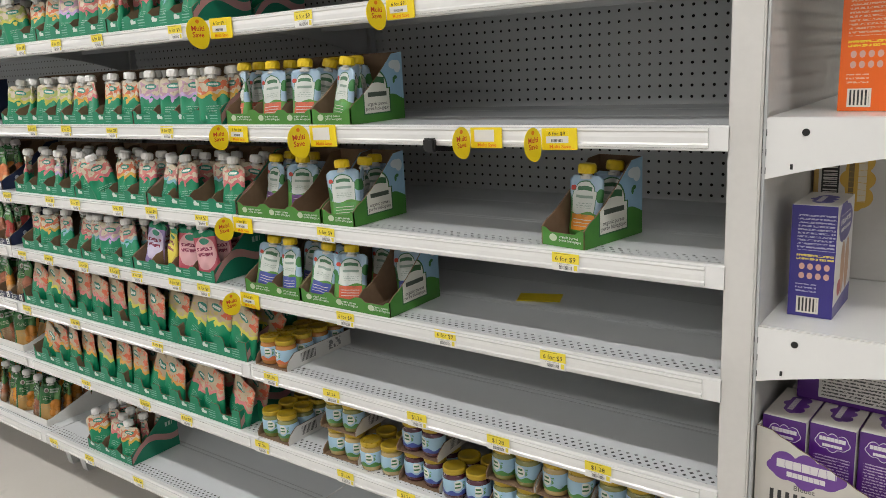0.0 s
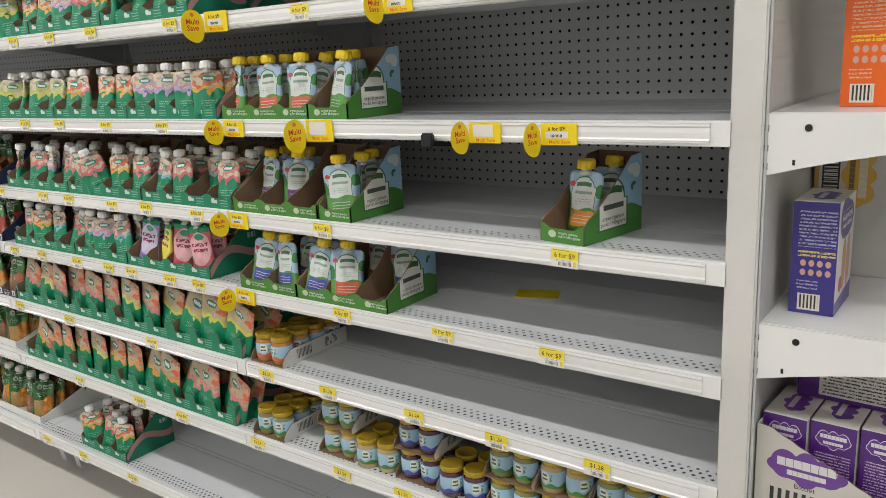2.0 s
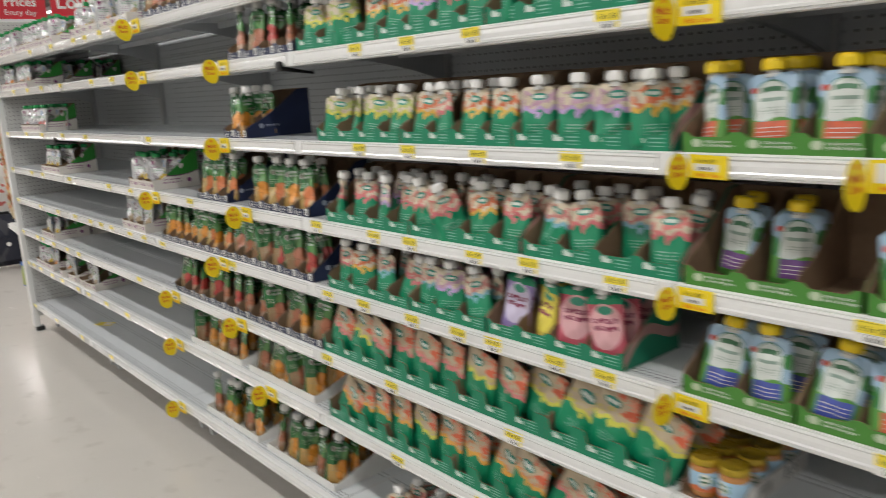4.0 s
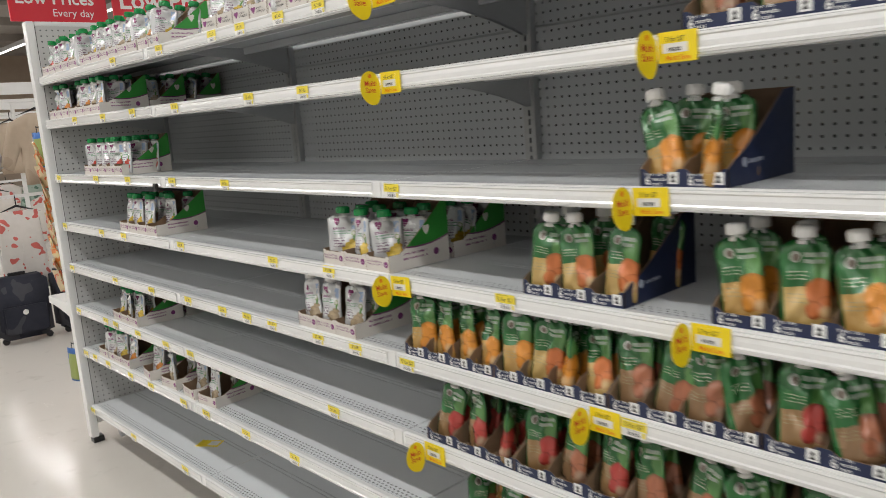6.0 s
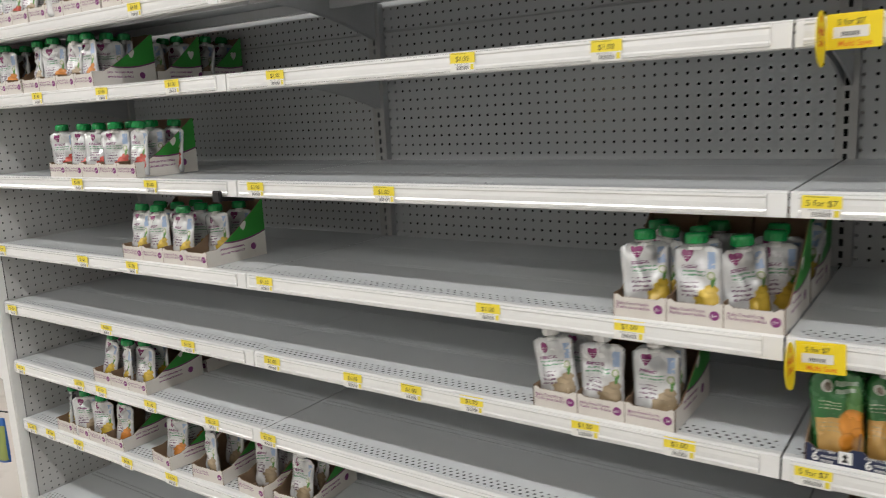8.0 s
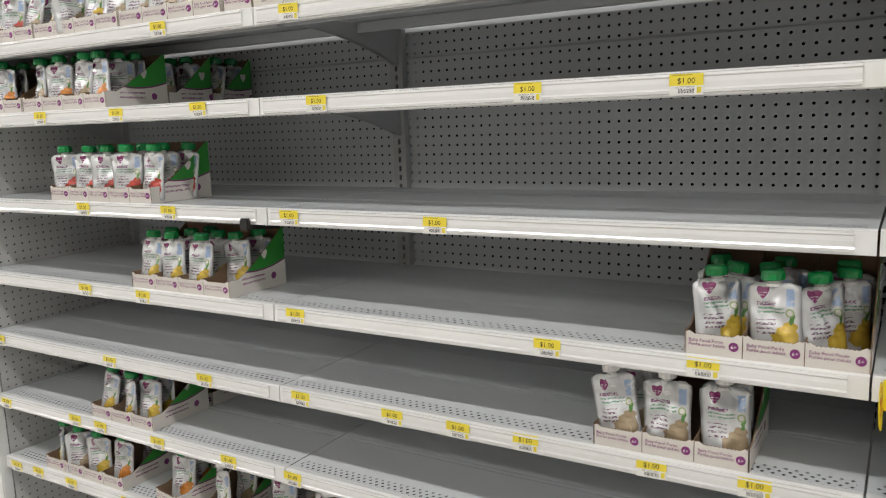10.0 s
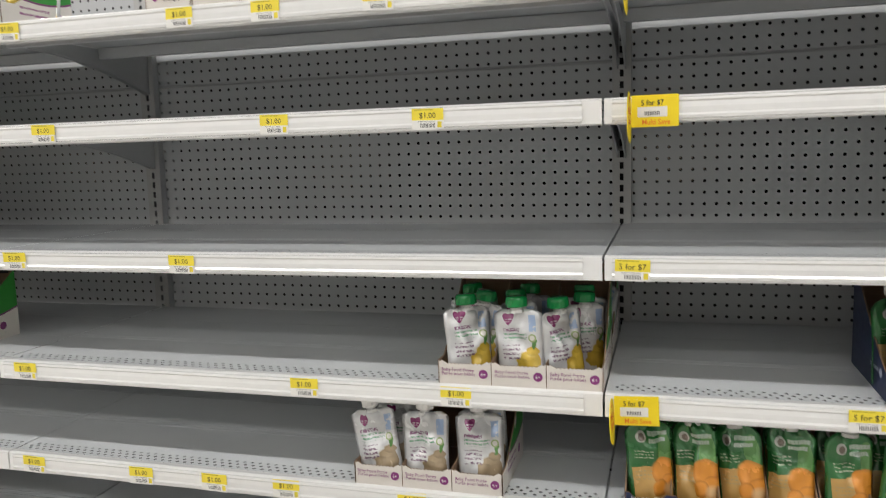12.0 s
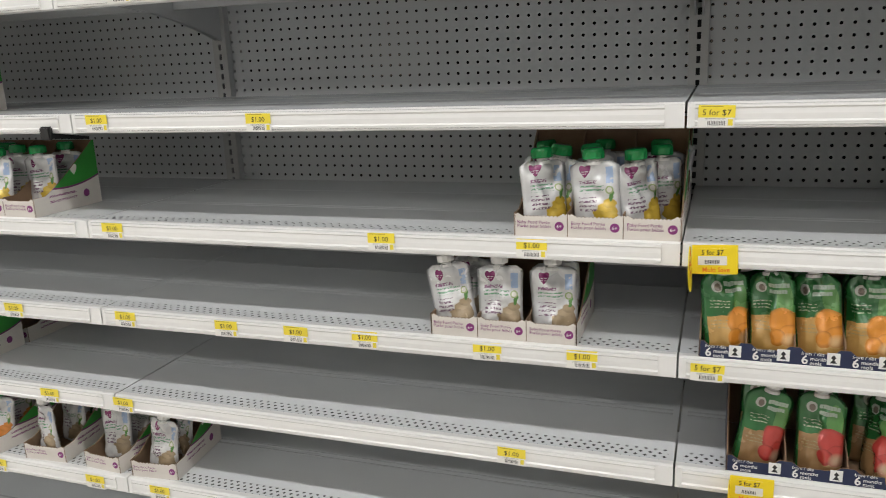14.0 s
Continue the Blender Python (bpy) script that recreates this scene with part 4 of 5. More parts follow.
for y in (1.455, 1.62):
    tray("pale", 2, -6.15, 4, 0.092, y, 0.16, 0.145, looks=("pale_t",), fill=((0, 2),))
tray("pale", 6, -5.985, 3, 0.088, 1.25, 0.20, 0.140, looks=("pale_y",), fill=(2, 2, 2))
tray("pale", 6, -5.985, 3, 0.088, 1.465, 0.20, 0.140, looks=("pale_y",), fill=((),))
tray("pale", 7, -6.245, 4, 0.092, 1.25, 0.20, 0.140, looks=("pale_y", "pale_t", "pale_y", "pale_o"), fill=((0,), (0, 1), (0,), (0, 2)))
tray("pale", 7, -5.742, 1, 0.105, 1.255, 0.20, 0.130, looks=("pale_o",), fill=((0.3, 1.4),), turn=-8)
tray("pale", 7, -5.552, 1, 0.120, 1.250, 0.20, 0.130, looks=("paleflat",), fill=((0, 1.2, 2),), turn=4)
tray("pale", 7, -5.372, 1, 0.110, 1.258, 0.20, 0.130, looks=("paleflat",), fill=((0.4, 1.6),), turn=-4)
tray("pale", 7, -5.228, 1, 0.120, 1.250, 0.20, 0.130, looks=("paleflat",), fill=((0, 1.4),), turn=6)
for x, n, looks in ((-6.42, 4, ("pale_r", "pale_t")), (-6.06, 4, ("pale_y", "pale_t")), (-5.70, 4, ("pale_t",)), (-5.335, 1, ("pale_o",))):
    tray("pale", 1, x, n, 0.089, 1.25, 0.19, 0.15, looks=looks, fill=(3, 2, 3, 3))
tray("pale", 1, -5.245, 1, 0.09, 1.25, 0.19, 0.15, looks=("pale_y",), fill=((0, 2),))
for k in range(8):
    tray("pale", 1, -4.83 + k * 0.0965, 1, 0.094, 1.246, 0.22, 0.10, looks=(("paleflat", "pale_y", "paleflat", "pale_o", "pale_o", "pale_y", "paleflat", "paleflat")[k],), fill=((0, 1, 2),) if k != 6 else ((),))

# ---- jars ----
FOODS = {"carrot": (0.48, 0.20, 0.05), "pea": (0.22, 0.22, 0.06), "plum": (0.07, 0.015, 0.03), "pear": (0.45, 0.33, 0.14)}
JAR_LABEL = {}
for food, tint in FOODS.items():
    FOODS[food] = surface("jar_food_" + food, tint, 0.12, coat=1.0, wear=0.04)

    def jar_print(p, band={"carrot": (0.62, 0.16, 0.05), "pea": (0.06, 0.22, 0.05), "plum": (0.05, 0.08, 0.34), "pear": (0.07, 0.24, 0.05)}[food]):
        a = p.x.math("ARCTAN2", p.y)
        c = p.over((0.34, 0.52, 0.66), band, p.z < (a * 6.0).sin() * 0.003 + 0.0215)
        c = p.over(c, (0.68, 0.68, 0.60), p.oval(a, p.z, 2.9, 0.036, 0.42, 0.0125))
        c = p.over(c, (0.04, 0.14, 0.05), p.rect(a, p.z, 2.66, 3.08, 0.0385, 0.0430).most(p.rect(a, p.z, 2.62, 3.12, 0.0300, 0.0338)))
        c = p.over(c, (0.10, 0.26, 0.10), p.rect(a, p.z, 2.25, 2.45, 0.026, 0.044) * (p.noise(140, 2) > 0.48))
        c = p.over(c, (0.72, 0.73, 0.74), p.rect(a, p.z, -1.6, -0.4, 0.018, 0.048))
        return p.over(c, (0.12, 0.13, 0.14), p.scribble(a, p.z, -1.5, -0.5, 0.021, 0.045, 0.004, 0.5))
    JAR_LABEL[food] = surface("jar_label_" + food, jar_print, 0.4, wear=0.03)
LID = surface("yellow_jar_lid", (0.46, 0.31, 0.02), 0.3, metal=0.2, wear=0.08)


def jar_builder(food):
    def build(m):
        e = thing("baby_food_jar", m, "small glass baby food jar with blue label and yellow lid", "jar", "baby food jars")
        part("glass_body", lathe([(0.024, 0), (0.0275, 0.003), (0.0280, 0.012), (0.0280, 0.050), (0.0265, 0.057), (0.0240, 0.061)], 20), FOODS[food], e, "glass filled with purée", smooth=True)
        part("paper_label", lathe([(0.0281, 0.0125), (0.0285, 0.013), (0.0285, 0.0495), (0.0281, 0.050)], 20), JAR_LABEL[food], e, smooth=True)
        part("lid", lathe([(0.0262, 0.0612), (0.0270, 0.0625), (0.0270, 0.0715), (0.0258, 0.0735), (0.022, 0.0735), (0.021, 0.0725)], 20), LID, e, "yellow metal lid", smooth=True)
        return e
    return build


def put_jar(food, x, y, z):
    place(("jar", food), pose(x, y, z, 0, 0, R.uniform(-40, 40)), jar_builder(food))


def carton_print(p):
    c = p.over((0.66, 0.65, 0.62), (0.05, 0.05, 0.05), p.rect(p.y, p.z, 0.05, 0.105, 0.010, 0.034) * ((p.y * 1300.0).sin() > 0.0))
    return p.over(c, (0.2, 0.2, 0.2), p.rect(p.y, p.z, 0.15, 0.20, 0.010, 0.036) * (p.noise(120, 1) > 0.5))


JAR_CARTON = surface("white_jar_carton", carton_print, 0.6, wear=0.05)


def jar_carton_builder(deep, tall):
    def build(m):
        e = thing("jar_carton", m, "low cardboard jar carton with white printed sides", "carton", "jar cartons")
        pts = [(0, 0), (deep, 0), (deep, tall), (0.03, tall), (0.008, tall * 0.6), (0, 0.012)]
        part("base", box(0.003, 0.117, 0, deep - 0.003, 0, 0.0025), CARD, e)
        part("side_panel", prism(pts, "x", 0, 0.0025, mats=(0, 1, 1)), [JAR_CARTON, CARD], e)
        part("side_panel", prism(pts, "x", 0.1175, 0.12, mats=(1, 0, 1)), [JAR_CARTON, CARD], e)
        part("back_panel", box(0.003, 0.117, deep - 0.0027, deep - 0.0003, 0.003, tall), CARD, e)
        return e
    return build


def jar_carton(food, x, y, z, rows=4, tall=0.042):
    deep = rows * 0.0585 + 0.006
    place(("jar_carton", rows, tall), pose(x, y, z), jar_carton_builder(deep, tall))
    for i in range(2):
        for r in range(rows):
            put_jar(food, x + 0.0315 + i * 0.0575, y + 0.031 + r * 0.0585, z + 0.0026)


Z6, Z7 = deck_z(6) + 0.0006, deck_z(7) + 0.0006
jar_carton("carrot", -1.572, 1.255, Z6, 4)
jar_carton("pea", -1.590, 1.250, Z7, 4)
STACKS = [(-1.362, "pear", "pea"), (-1.112, "plum", "plum"), (-0.862, "pea", "pea"), (-0.738, "pea", "pear"), (-0.612, "plum", "pea"), (-0.488, "pear", "pear")]
for x, low, high in STACKS:
    jar_carton(low, x, 1.268, Z7, 2, 0.036)
    jar_carton(high, x, 1.268, Z7 + 0.077, 2, 0.036)
for x, food in ((-1.207, "pear"), (-0.957, "plum")):
    for i in range(2):
        for r in range(2 + i):
            put_jar(food, x - 0.001 + i * 0.0585, 1.285 + r * 0.0595 + 0.008 * i, Z7)
put_jar("pear", -1.205, 1.45, Z7)


# ---- price labels, promotion tags and clips ----
def label_builder(text):
    def build(m):
        e = thing("price_label", m, f"yellow and white paper price label in the shelf rail", "price label", "price labels")
        part("paper", box(0, 0.054, -0.0006, 0.0, 0, 0.034), LABEL, e)
        part("lettering", words(text, 0.0128, BLACK_INK, "CENTER", 0.0), None, e, m=pose(0.027, -0.0009, 0.0185))
        return e
    return build


LABELS = {
    1: ["$1.00", -5.54, -5.13, -4.754, -4.585, -4.379, -4.192],
    2: ["$1.00", -6.05, -5.727, -5.426, -5.068, -4.58, -4.30, "6 for $9", -2.485, -2.277, -2.06, -1.71, -1.26],
    3: ["$1.00", -6.38, -5.90, -5.562, -5.165, -4.785, "5 for $7", -3.972, "6 for $9", -2.5, -2.298, -2.057, -1.80],
    4: ["$1.00", -6.40, -5.93, -5.69, -5.166, -4.548, -4.265, "5 for $7", -3.63, "6 for $9", -2.747, -2.467, -2.315, -2.085, -1.919, -1.699, -1.249, -0.644],
    5: ["$1.00", -6.39, -5.858, -5.483, -5.167, -4.91, -4.747, -4.596, -4.35, -4.177, "5 for $7", -3.969, -3.33, "6 for $9", -2.719, -2.539, -2.327, -2.154, -2.036, -1.854, -1.728, -1.211, -0.927, -0.674],
    6: ["$1.00", -6.40, -6.047, -5.93, -5.688, -5.42, -5.208, -4.309, "6 for $9", -2.754, -2.436, -1.983, "$1.24", -1.493, -1.277, -1.016, "$1.28", -0.804, -0.582],
    7: ["$1.00", -6.383, -6.27, -6.103, -5.845, -5.63, -5.326, -5.141, -4.85, -4.553, "6 for $9", -2.433, -2.094, -1.888, "$1.24", -1.558, -1.254, -1.065],
    8: ["$1.00", -6.42, -5.92, -5.40, -4.9, "6 for $9", -2.732, -2.495, -2.2],
}
for level, row in LABELS.items():
    text = ""
    for item in row:
        if isinstance(item, str):
            text = item
        else:
            place(("label", text), pose(item - 0.027, YF - 0.0049, LEVELS[level - 1] - 0.0185 + R.uniform(-0.002, 0.001), R.uniform(-3, 3), R.gauss(0, 0.8)), label_builder(text))


def tag_print(e, text):
    part("yellow_band", box(-0.080, -0.022, -0.0036, -0.0032, 0.006, 0.021), YELLOW, e)
    part("lettering", words(text, 0.0135, BLACK_INK, "CENTER", 0.01), None, e, m=pose(-0.051, -0.0040, 0.0085))
    for k in range(9):
        part("barcode_bar", box(-0.066 + 0.0034 * k, -0.0643 + 0.0034 * k, -0.0036, -0.0032, -0.009, -0.002), BLACK_INK, e)
    part("lettering", words("Multi Save", 0.0135, ORANGE_INK, "CENTER", 0.014), None, e, m=pose(-0.044, -0.0032, -0.0255))


def tag_builder(text):
    def build(m):
        e = thing("promotion_tag", m, "bright yellow promotion tag with round flag clipped to the shelf edge", "tag", "promotion tags")
        part("frame", box(-0.092, 0.0, -0.0025, 0.0, -0.030, 0.027, 0.0008), YELLOW, e)
        part("price_paper", box(-0.080, -0.022, -0.0031, -0.0026, -0.012, 0.021), PAPER, e)
        if not text:
            part("lettering", words("Multi Save", 0.0135, ORANGE_INK, "CENTER", 0.014), None, e, m=pose(-0.044, -0.0032, -0.0255))
        else:
            tag_print(e, text)
        pts = []
        for k in range(26):
            a = 2 * math.pi * k / 26
            r = 0.037 * (1 + (0.20 * max(0.0, math.cos(a + 1.05)) ** 6))
            pts.append((-0.040 + r * math.cos(a) * 0.98, r * math.sin(a) * 1.15 - 0.010))
        flag = part("flag", prism(pts, "x", -0.0007, 0.0007), YELLOW, e, m=pose(-0.0925, 0.0, 0.0, 0, 0, R.uniform(-4, 3)))
        for side, turn in ((0.0011, 90), (-0.0011, -90)):
            part("lettering", words("Multi\nSave", 0.0205, RED_INK, "CENTER", 0.016), None, flag, m=pose(side, -0.040, -0.007, 0, 0, turn))
            part("spark", lathe([(0.006, 0), (0.006, 0.0003)], 8), ORANGE_INK, flag, m=pose(side, -0.040, 0.019, 0, 90, 0))
        return e
    return build


TAGS = [(2, -1.492), (2, -0.956), (3, -1.477), (3, -1.189), (3, -0.769), (3, -0.616), (4, -1.498), (5, -1.504)]
TAGS_LEFT = [(1, -3.90), (2, -3.904), (2, -3.189), (3, -3.245), (4, -3.930), (4, -3.14), (5, -3.357), (6, -3.855), (6, -3.27), (7, -3.88), (7, -3.10), (8, -3.95)]
for level, x in TAGS + TAGS_LEFT:
    size = Matrix.Diagonal((0.87, 0.87, 0.92 if (level, x) in TAGS_LEFT else 0.82, 1.0))
    text = "" if x in (-1.189, -0.769) else "6 for $9" if (level, x) in TAGS else "5 for $7"
    place(("tag", text), pose(x, YF - 0.0058, LEVELS[level - 1] - 0.003, 0, R.gauss(0, 1.5)) @ size, tag_builder(text))


def shelf_clip(m):
    e = thing("shelf_clip", m, "small black plastic clip hooked under the shelf edge", "clip", "shelf clips")
    part("jaw", box(-0.014, 0.014, -0.006, 0.006, -0.012, 0.016, 0.003), BLACK, e)
    part("arm", prism([(0.0062, -0.010), (0.11, -0.022), (0.11, -0.016), (0.0062, 0.002)], "x", -0.006, 0.006), BLACK, e)
    return e


for level, x in ((3, -0.934), (3, -5.295), (2, -2.86)):
    place("clip", pose(x, YF - 0.011, LEVELS[level - 1] - 0.022), shelf_clip)
fallen = thing("fallen_tag", pose(-5.52, 1.40, deck_z(8) + 0.001, 0, 0, 35), "yellow promotion tag lying on the bottom shelf", "tag")
part("card", box(-0.05, 0.05, -0.03, 0.03, 0, 0.0015), YELLOW, fallen)
part("price_paper", box(0.0, 0.042, -0.02, 0.02, 0.0016, 0.0022), PAPER, fallen)
fallen = thing("fallen_tag", pose(-0.86, 1.52, deck_z(5) + 0.001, 0, 0, 20), "yellow promotion tag lying on the empty shelf", "tag")
part("card", box(-0.05, 0.05, -0.03, 0.03, 0, 0.0015), YELLOW, fallen)


# ---- boxes on the end display ----
def biscuit_face(ground, ink, accent):
    def painter(p):
        c = p.over(ground, ink, p.scribble(p.x, p.z, 0.010, 0.066, 0.112, 0.172, 0.0058, 0.5))
        c = p.over(c, accent, p.scribble(p.x, p.z, 0.010, 0.066, 0.094, 0.106, 0.006, 0.6))
        u, v = (p.x / 0.0125).frac() - 0.5, (p.z / 0.0155).frac() - 0.5
        c = p.over(c, (0.62, 0.36, 0.30), ((u * u + v * v) < 0.12) * p.rect(p.x, p.z, 0.0125, 0.0625, 0.062, 0.093))
        c = p.over(c, ink, p.scribble(p.x, p.z, 0.010, 0.042, 0.040, 0.056, 0.006, 0.45))
        c = p.over(c, (0.70, 0.66, 0.58), p.rect(p.x, p.z, 0.013, 0.047, 0.006, 0.034))
        return p.over(c, (0.03, 0.03, 0.03), p.rect(p.x, p.z, 0.016, 0.044, 0.009, 0.032) * ((p.x * 1150.0).sin() > 0.0))
    return painter


def cloud_face(ground, blob):
    def painter(p):
        c = p.over(ground, tuple(v * 0.8 for v in ground), p.noise(18, 2))
        c = p.over(c, (0.66, 0.62, 0.70), p.cloud(p.x, p.z, 0.035, 0.136, 0.027, 0.017))
        c = p.over(c, blob, p.cloud(p.x, p.z, 0.035, 0.136, 0.0258, 0.0155))
        c = p.over(c, (0.72, 0.70, 0.72), p.letters(p.x, p.z, 0.015, 0.055, 0.138, 0.145, 7).most(p.letters(p.x, p.z, 0.020, 0.050, 0.128, 0.133, 7)))
        return p.over(c, (0.52, 0.42, 0.60), p.scribble(p.x, p.z, 0.008, 0.062, 0.010, 0.112, 0.0052, 0.42))
    return painter


def biscuit_front(blob):
    def painter(p):
        c = p.over((0.70, 0.68, 0.66), blob, p.oval(p.y, p.z, 0.07, 0.150, 0.052, 0.030 ) .most(p.oval(p.y, p.z, 0.05, 0.155, 0.035, 0.035)))
        c = p.over(c, (0.75, 0.74, 0.74), p.scribble(p.y, p.z, 0.03, 0.11, 0.138, 0.166, 0.015, 0.6))
        c = p.over(c, (0.50, 0.27, 0.14), p.oval(p.y, p.z, 0.06, 0.075, 0.016, 0.045).most(p.oval(p.y, p.z, 0.095, 0.075, 0.016, 0.045)))
        c = p.over(c, blob, p.z < 0.02 + p.y * 0.10)
        return p.over(c, (0.42, 0.03, 0.03), p.oval(p.y, p.z, 0.040, 0.045, 0.014, 0.014))
    return painter


WHITE_BOX = surface("white_carton_board", lambda p: p.over((0.66, 0.64, 0.60), (0.60, 0.58, 0.54), p.noise(25, 3)), 0.5, wear=0.04)


def biscuit_box(name, m, label, ground, ink, accent, blob, w=0.076, d=0.138, h=0.190, group=""):
    face = surface("box_face_" + name, cloud_face(ground, blob) if name.startswith("violet") else biscuit_face(ground, ink, accent), 0.35, wear=0.03, coat=0.3)
    front = surface("box_front_" + name, biscuit_front(blob), 0.35, wear=0.03, coat=0.3)
    def top_print(p):
        c = p.over((0.62, 0.59, 0.54), (0.57, 0.54, 0.49), p.noise(30, 3))
        c = p.over(c, blob, p.cloud(p.y, p.x, d / 2, w / 2, 0.040, 0.021))
        return p.over(c, (0.60, 0.56, 0.58), p.letters(p.y, p.x, d / 2 - 0.026, d / 2 + 0.026, w / 2 - 0.008, w / 2 + 0.001, 7))
    top = surface("box_top_" + name, top_print, 0.4, wear=0.03)
    e = thing("biscuit_box", m, label, "box", group or "biscuit boxes")
    bm = bmesh.new()
    box(0, w, 0, d, 0, h, bm=bm)
    bmesh.ops.recalc_face_normals(bm, faces=bm.faces[:])
    for f in bm.faces:
        n = f.normal
        f.material_index = 2 if n.z > 0.5 else (0 if abs(n.y) > 0.5 else 1)
    part("carton_body", bm, [face, front, top], e)
    part("top_flap", box(0.002, w - 0.002, 0.0005, 0.004, h, h + 0.0012), WHITE_BOX, e)
    part("side_seam", box(w - 0.008, w - 0.0005, d, d + 0.0008, 0.001, h - 0.001), WHITE_BOX, e)
    return e


Z1, Z2, Z3 = (z + 0.0006 for z in END_LEVELS[:3])
biscuit_box("orange", pose(-0.232, 1.360, Z1, 0, 0, -7), "orange biscuit box with small print and a barcode", (0.80, 0.13, 0.005), (0.78, 0.45, 0.30), (0.85, 0.62, 0.03), (0.75, 0.20, 0.02), 0.084, 0.15, 0.21)
biscuit_box("blue", pose(-0.284, 1.334, Z2, 0, 0, -1), "dark blue biscuit box with white front and barcode", (0.040, 0.030, 0.22), (0.42, 0.42, 0.60), (0.75, 0.62, 0.12), (0.05, 0.035, 0.25), 0.068, 0.132, 0.186)
def rear_print(p):
    c = p.over(p.over((0.60, 0.58, 0.55), (0.55, 0.53, 0.50), p.noise(20, 3)), (0.50, 0.33, 0.10), p.x < 0.009)
    c = p.over(c, (0.03, 0.03, 0.03), p.rect(p.x, p.z, 0.014, 0.044, 0.03, 0.240))
    c = p.over(c, (0.60, 0.58, 0.55), p.rect(p.x, p.z, 0.017, 0.041, 0.03, 0.236) * ((p.z * 900.0).sin() + (p.z * 1610.0).sin() > 0.1))
    c = p.over(c, (0.64, 0.40, 0.07), p.cloud(p.z, p.x, 0.190, 0.075, 0.060, 0.030))
    c = p.over(c, (0.66, 0.60, 0.46), p.letters(p.z, p.x, 0.148, 0.232, 0.076, 0.090, 7))
    return p.over(c, (0.20, 0.14, 0.06), p.letters(p.z, p.x, 0.156, 0.222, 0.060, 0.069, 7))


rear = thing("shipping_carton", pose(-0.306, 1.60, Z2, 0, 0, 0), "white shipping carton with barcode and orange print at the back", "carton")
part("carton_body", box(0, 0.30, 0, 0.20, 0, 0.245, 0.002), surface("shipping_carton_print", rear_print, 0.6, wear=0.05), rear)
part("top_flap", box(0.004, 0.296, 0.004, 0.196, 0.245, 0.247), WHITE_BOX, rear)
for k in range(4):
    biscuit_box("violet_%d" % k, pose(-0.304 + k * 0.073, 1.290 + 0.004 * k, Z3 + 0.004, 0, 0, -4), "purple biscuit box with white top in an open carton", (0.085, 0.012, 0.20), (0.45, 0.36, 0.55), (0.62, 0.52, 0.66), (0.12, 0.03, 0.26), 0.069, 0.132, 0.164, "purple biscuit boxes")
def facts_print(p):
    c = p.over((0.085, 0.012, 0.20), (0.66, 0.64, 0.62), p.rect(p.x, p.z, 0.035, 0.235, 0.008, 0.060))
    return p.over(c, (0.05, 0.05, 0.05), p.scribble(p.x, p.z, 0.04, 0.23, 0.012, 0.056, 0.006, 0.5))


lying = thing("biscuit_box", pose(-0.272, 1.385, Z3 + 0.1695, 0, 0, -4), "purple biscuit box with a white facts panel lying on its side", "box", "purple biscuit boxes")
part("carton_body", box(0, 0.27, 0, 0.14, 0, 0.068, 0.001), surface("facts_box_print", facts_print, 0.35, wear=0.03, coat=0.3), lying)
part("end_flap", box(0.2705, 0.2715, 0.003, 0.137, 0.003, 0.065), WHITE_BOX, lying)
pile = thing("stacked_carton", pose(-0.29, 1.436, Z3), "white shipping carton holding biscuit boxes on the shelf", "carton")
part("carton_body", box(0, 0.28, 0, 0.25, 0, 0.166, 0.002), WHITE_BOX, pile)
part("tape", box(0.12, 0.16, -0.0006, -0.0001, 0.002, 0.164), PAPER, pile)


def case_print(p):
    c = p.over((0.60, 0.57, 0.52), (0.16, 0.06, 0.30), p.cloud(p.x, p.z, 0.080, 0.088, 0.062, 0.032))
    c = p.over(c, (0.70, 0.67, 0.68), p.letters(p.x, p.z, 0.034, 0.126, 0.088, 0.103, 7).most(p.letters(p.x, p.z, 0.050, 0.110, 0.074, 0.083, 7)))
    return p.over(c, (0.03, 0.03, 0.03), p.rect(p.x, p.z, 0.02, 0.13, 0.01, 0.045) * ((p.x * 500.0).sin() > 0.0))


CASE = surface("display_case_print", case_print, 0.6, wear=0.05)
case = thing("biscuit_case", pose(-0.3085, 1.272, Z3, 0, 0, -3), "white biscuit display case with a torn diagonal front", "carton")
tear = [(0.0, 0.0), (0.31, 0.0), (0.31, 0.02)] + [(0.30 - 0.0145 * k, 0.010 + 0.0073 * k + (0.0016 if k % 2 else 0.0)) for k in range(20)] + [(0.0, 0.154)]
part("front_panel", prism(tear, "y", 0, 0.0026, mats=(0, 1, 1)), [CASE, CARD], case)
part("base", box(0.003, 0.31, 0.003, 0.18, 0, 0.003), CARD, case)
part("side_panel", prism([(0.0027, 0), (0.18, 0), (0.18, 0.14), (0.0027, 0.154)], "x", 0, 0.0026), WHITE_BOX, case)
part("lettering", words("Bleuet", 0.013, BLACK_INK), None, case, m=pose(0.062, -0.0004, 0.052))

# ---- beyond the left end ----
place("end_shelf", pose(-6.513, 2.19, 0.685, 0, 0, 180), end_shelf)
PACKS = [surface("snack_pack_orange", lambda p: p.over((0.70, 0.20, 0.03), (0.62, 0.50, 0.25), p.noise(30, 2) > 0.52), 0.3, wear=0.03, coat=0.4), surface("snack_pack_cream", lambda p: p.over((0.58, 0.45, 0.26), (0.55, 0.10, 0.03), p.noise(26, 2) > 0.56), 0.3, wear=0.03, coat=0.4)]
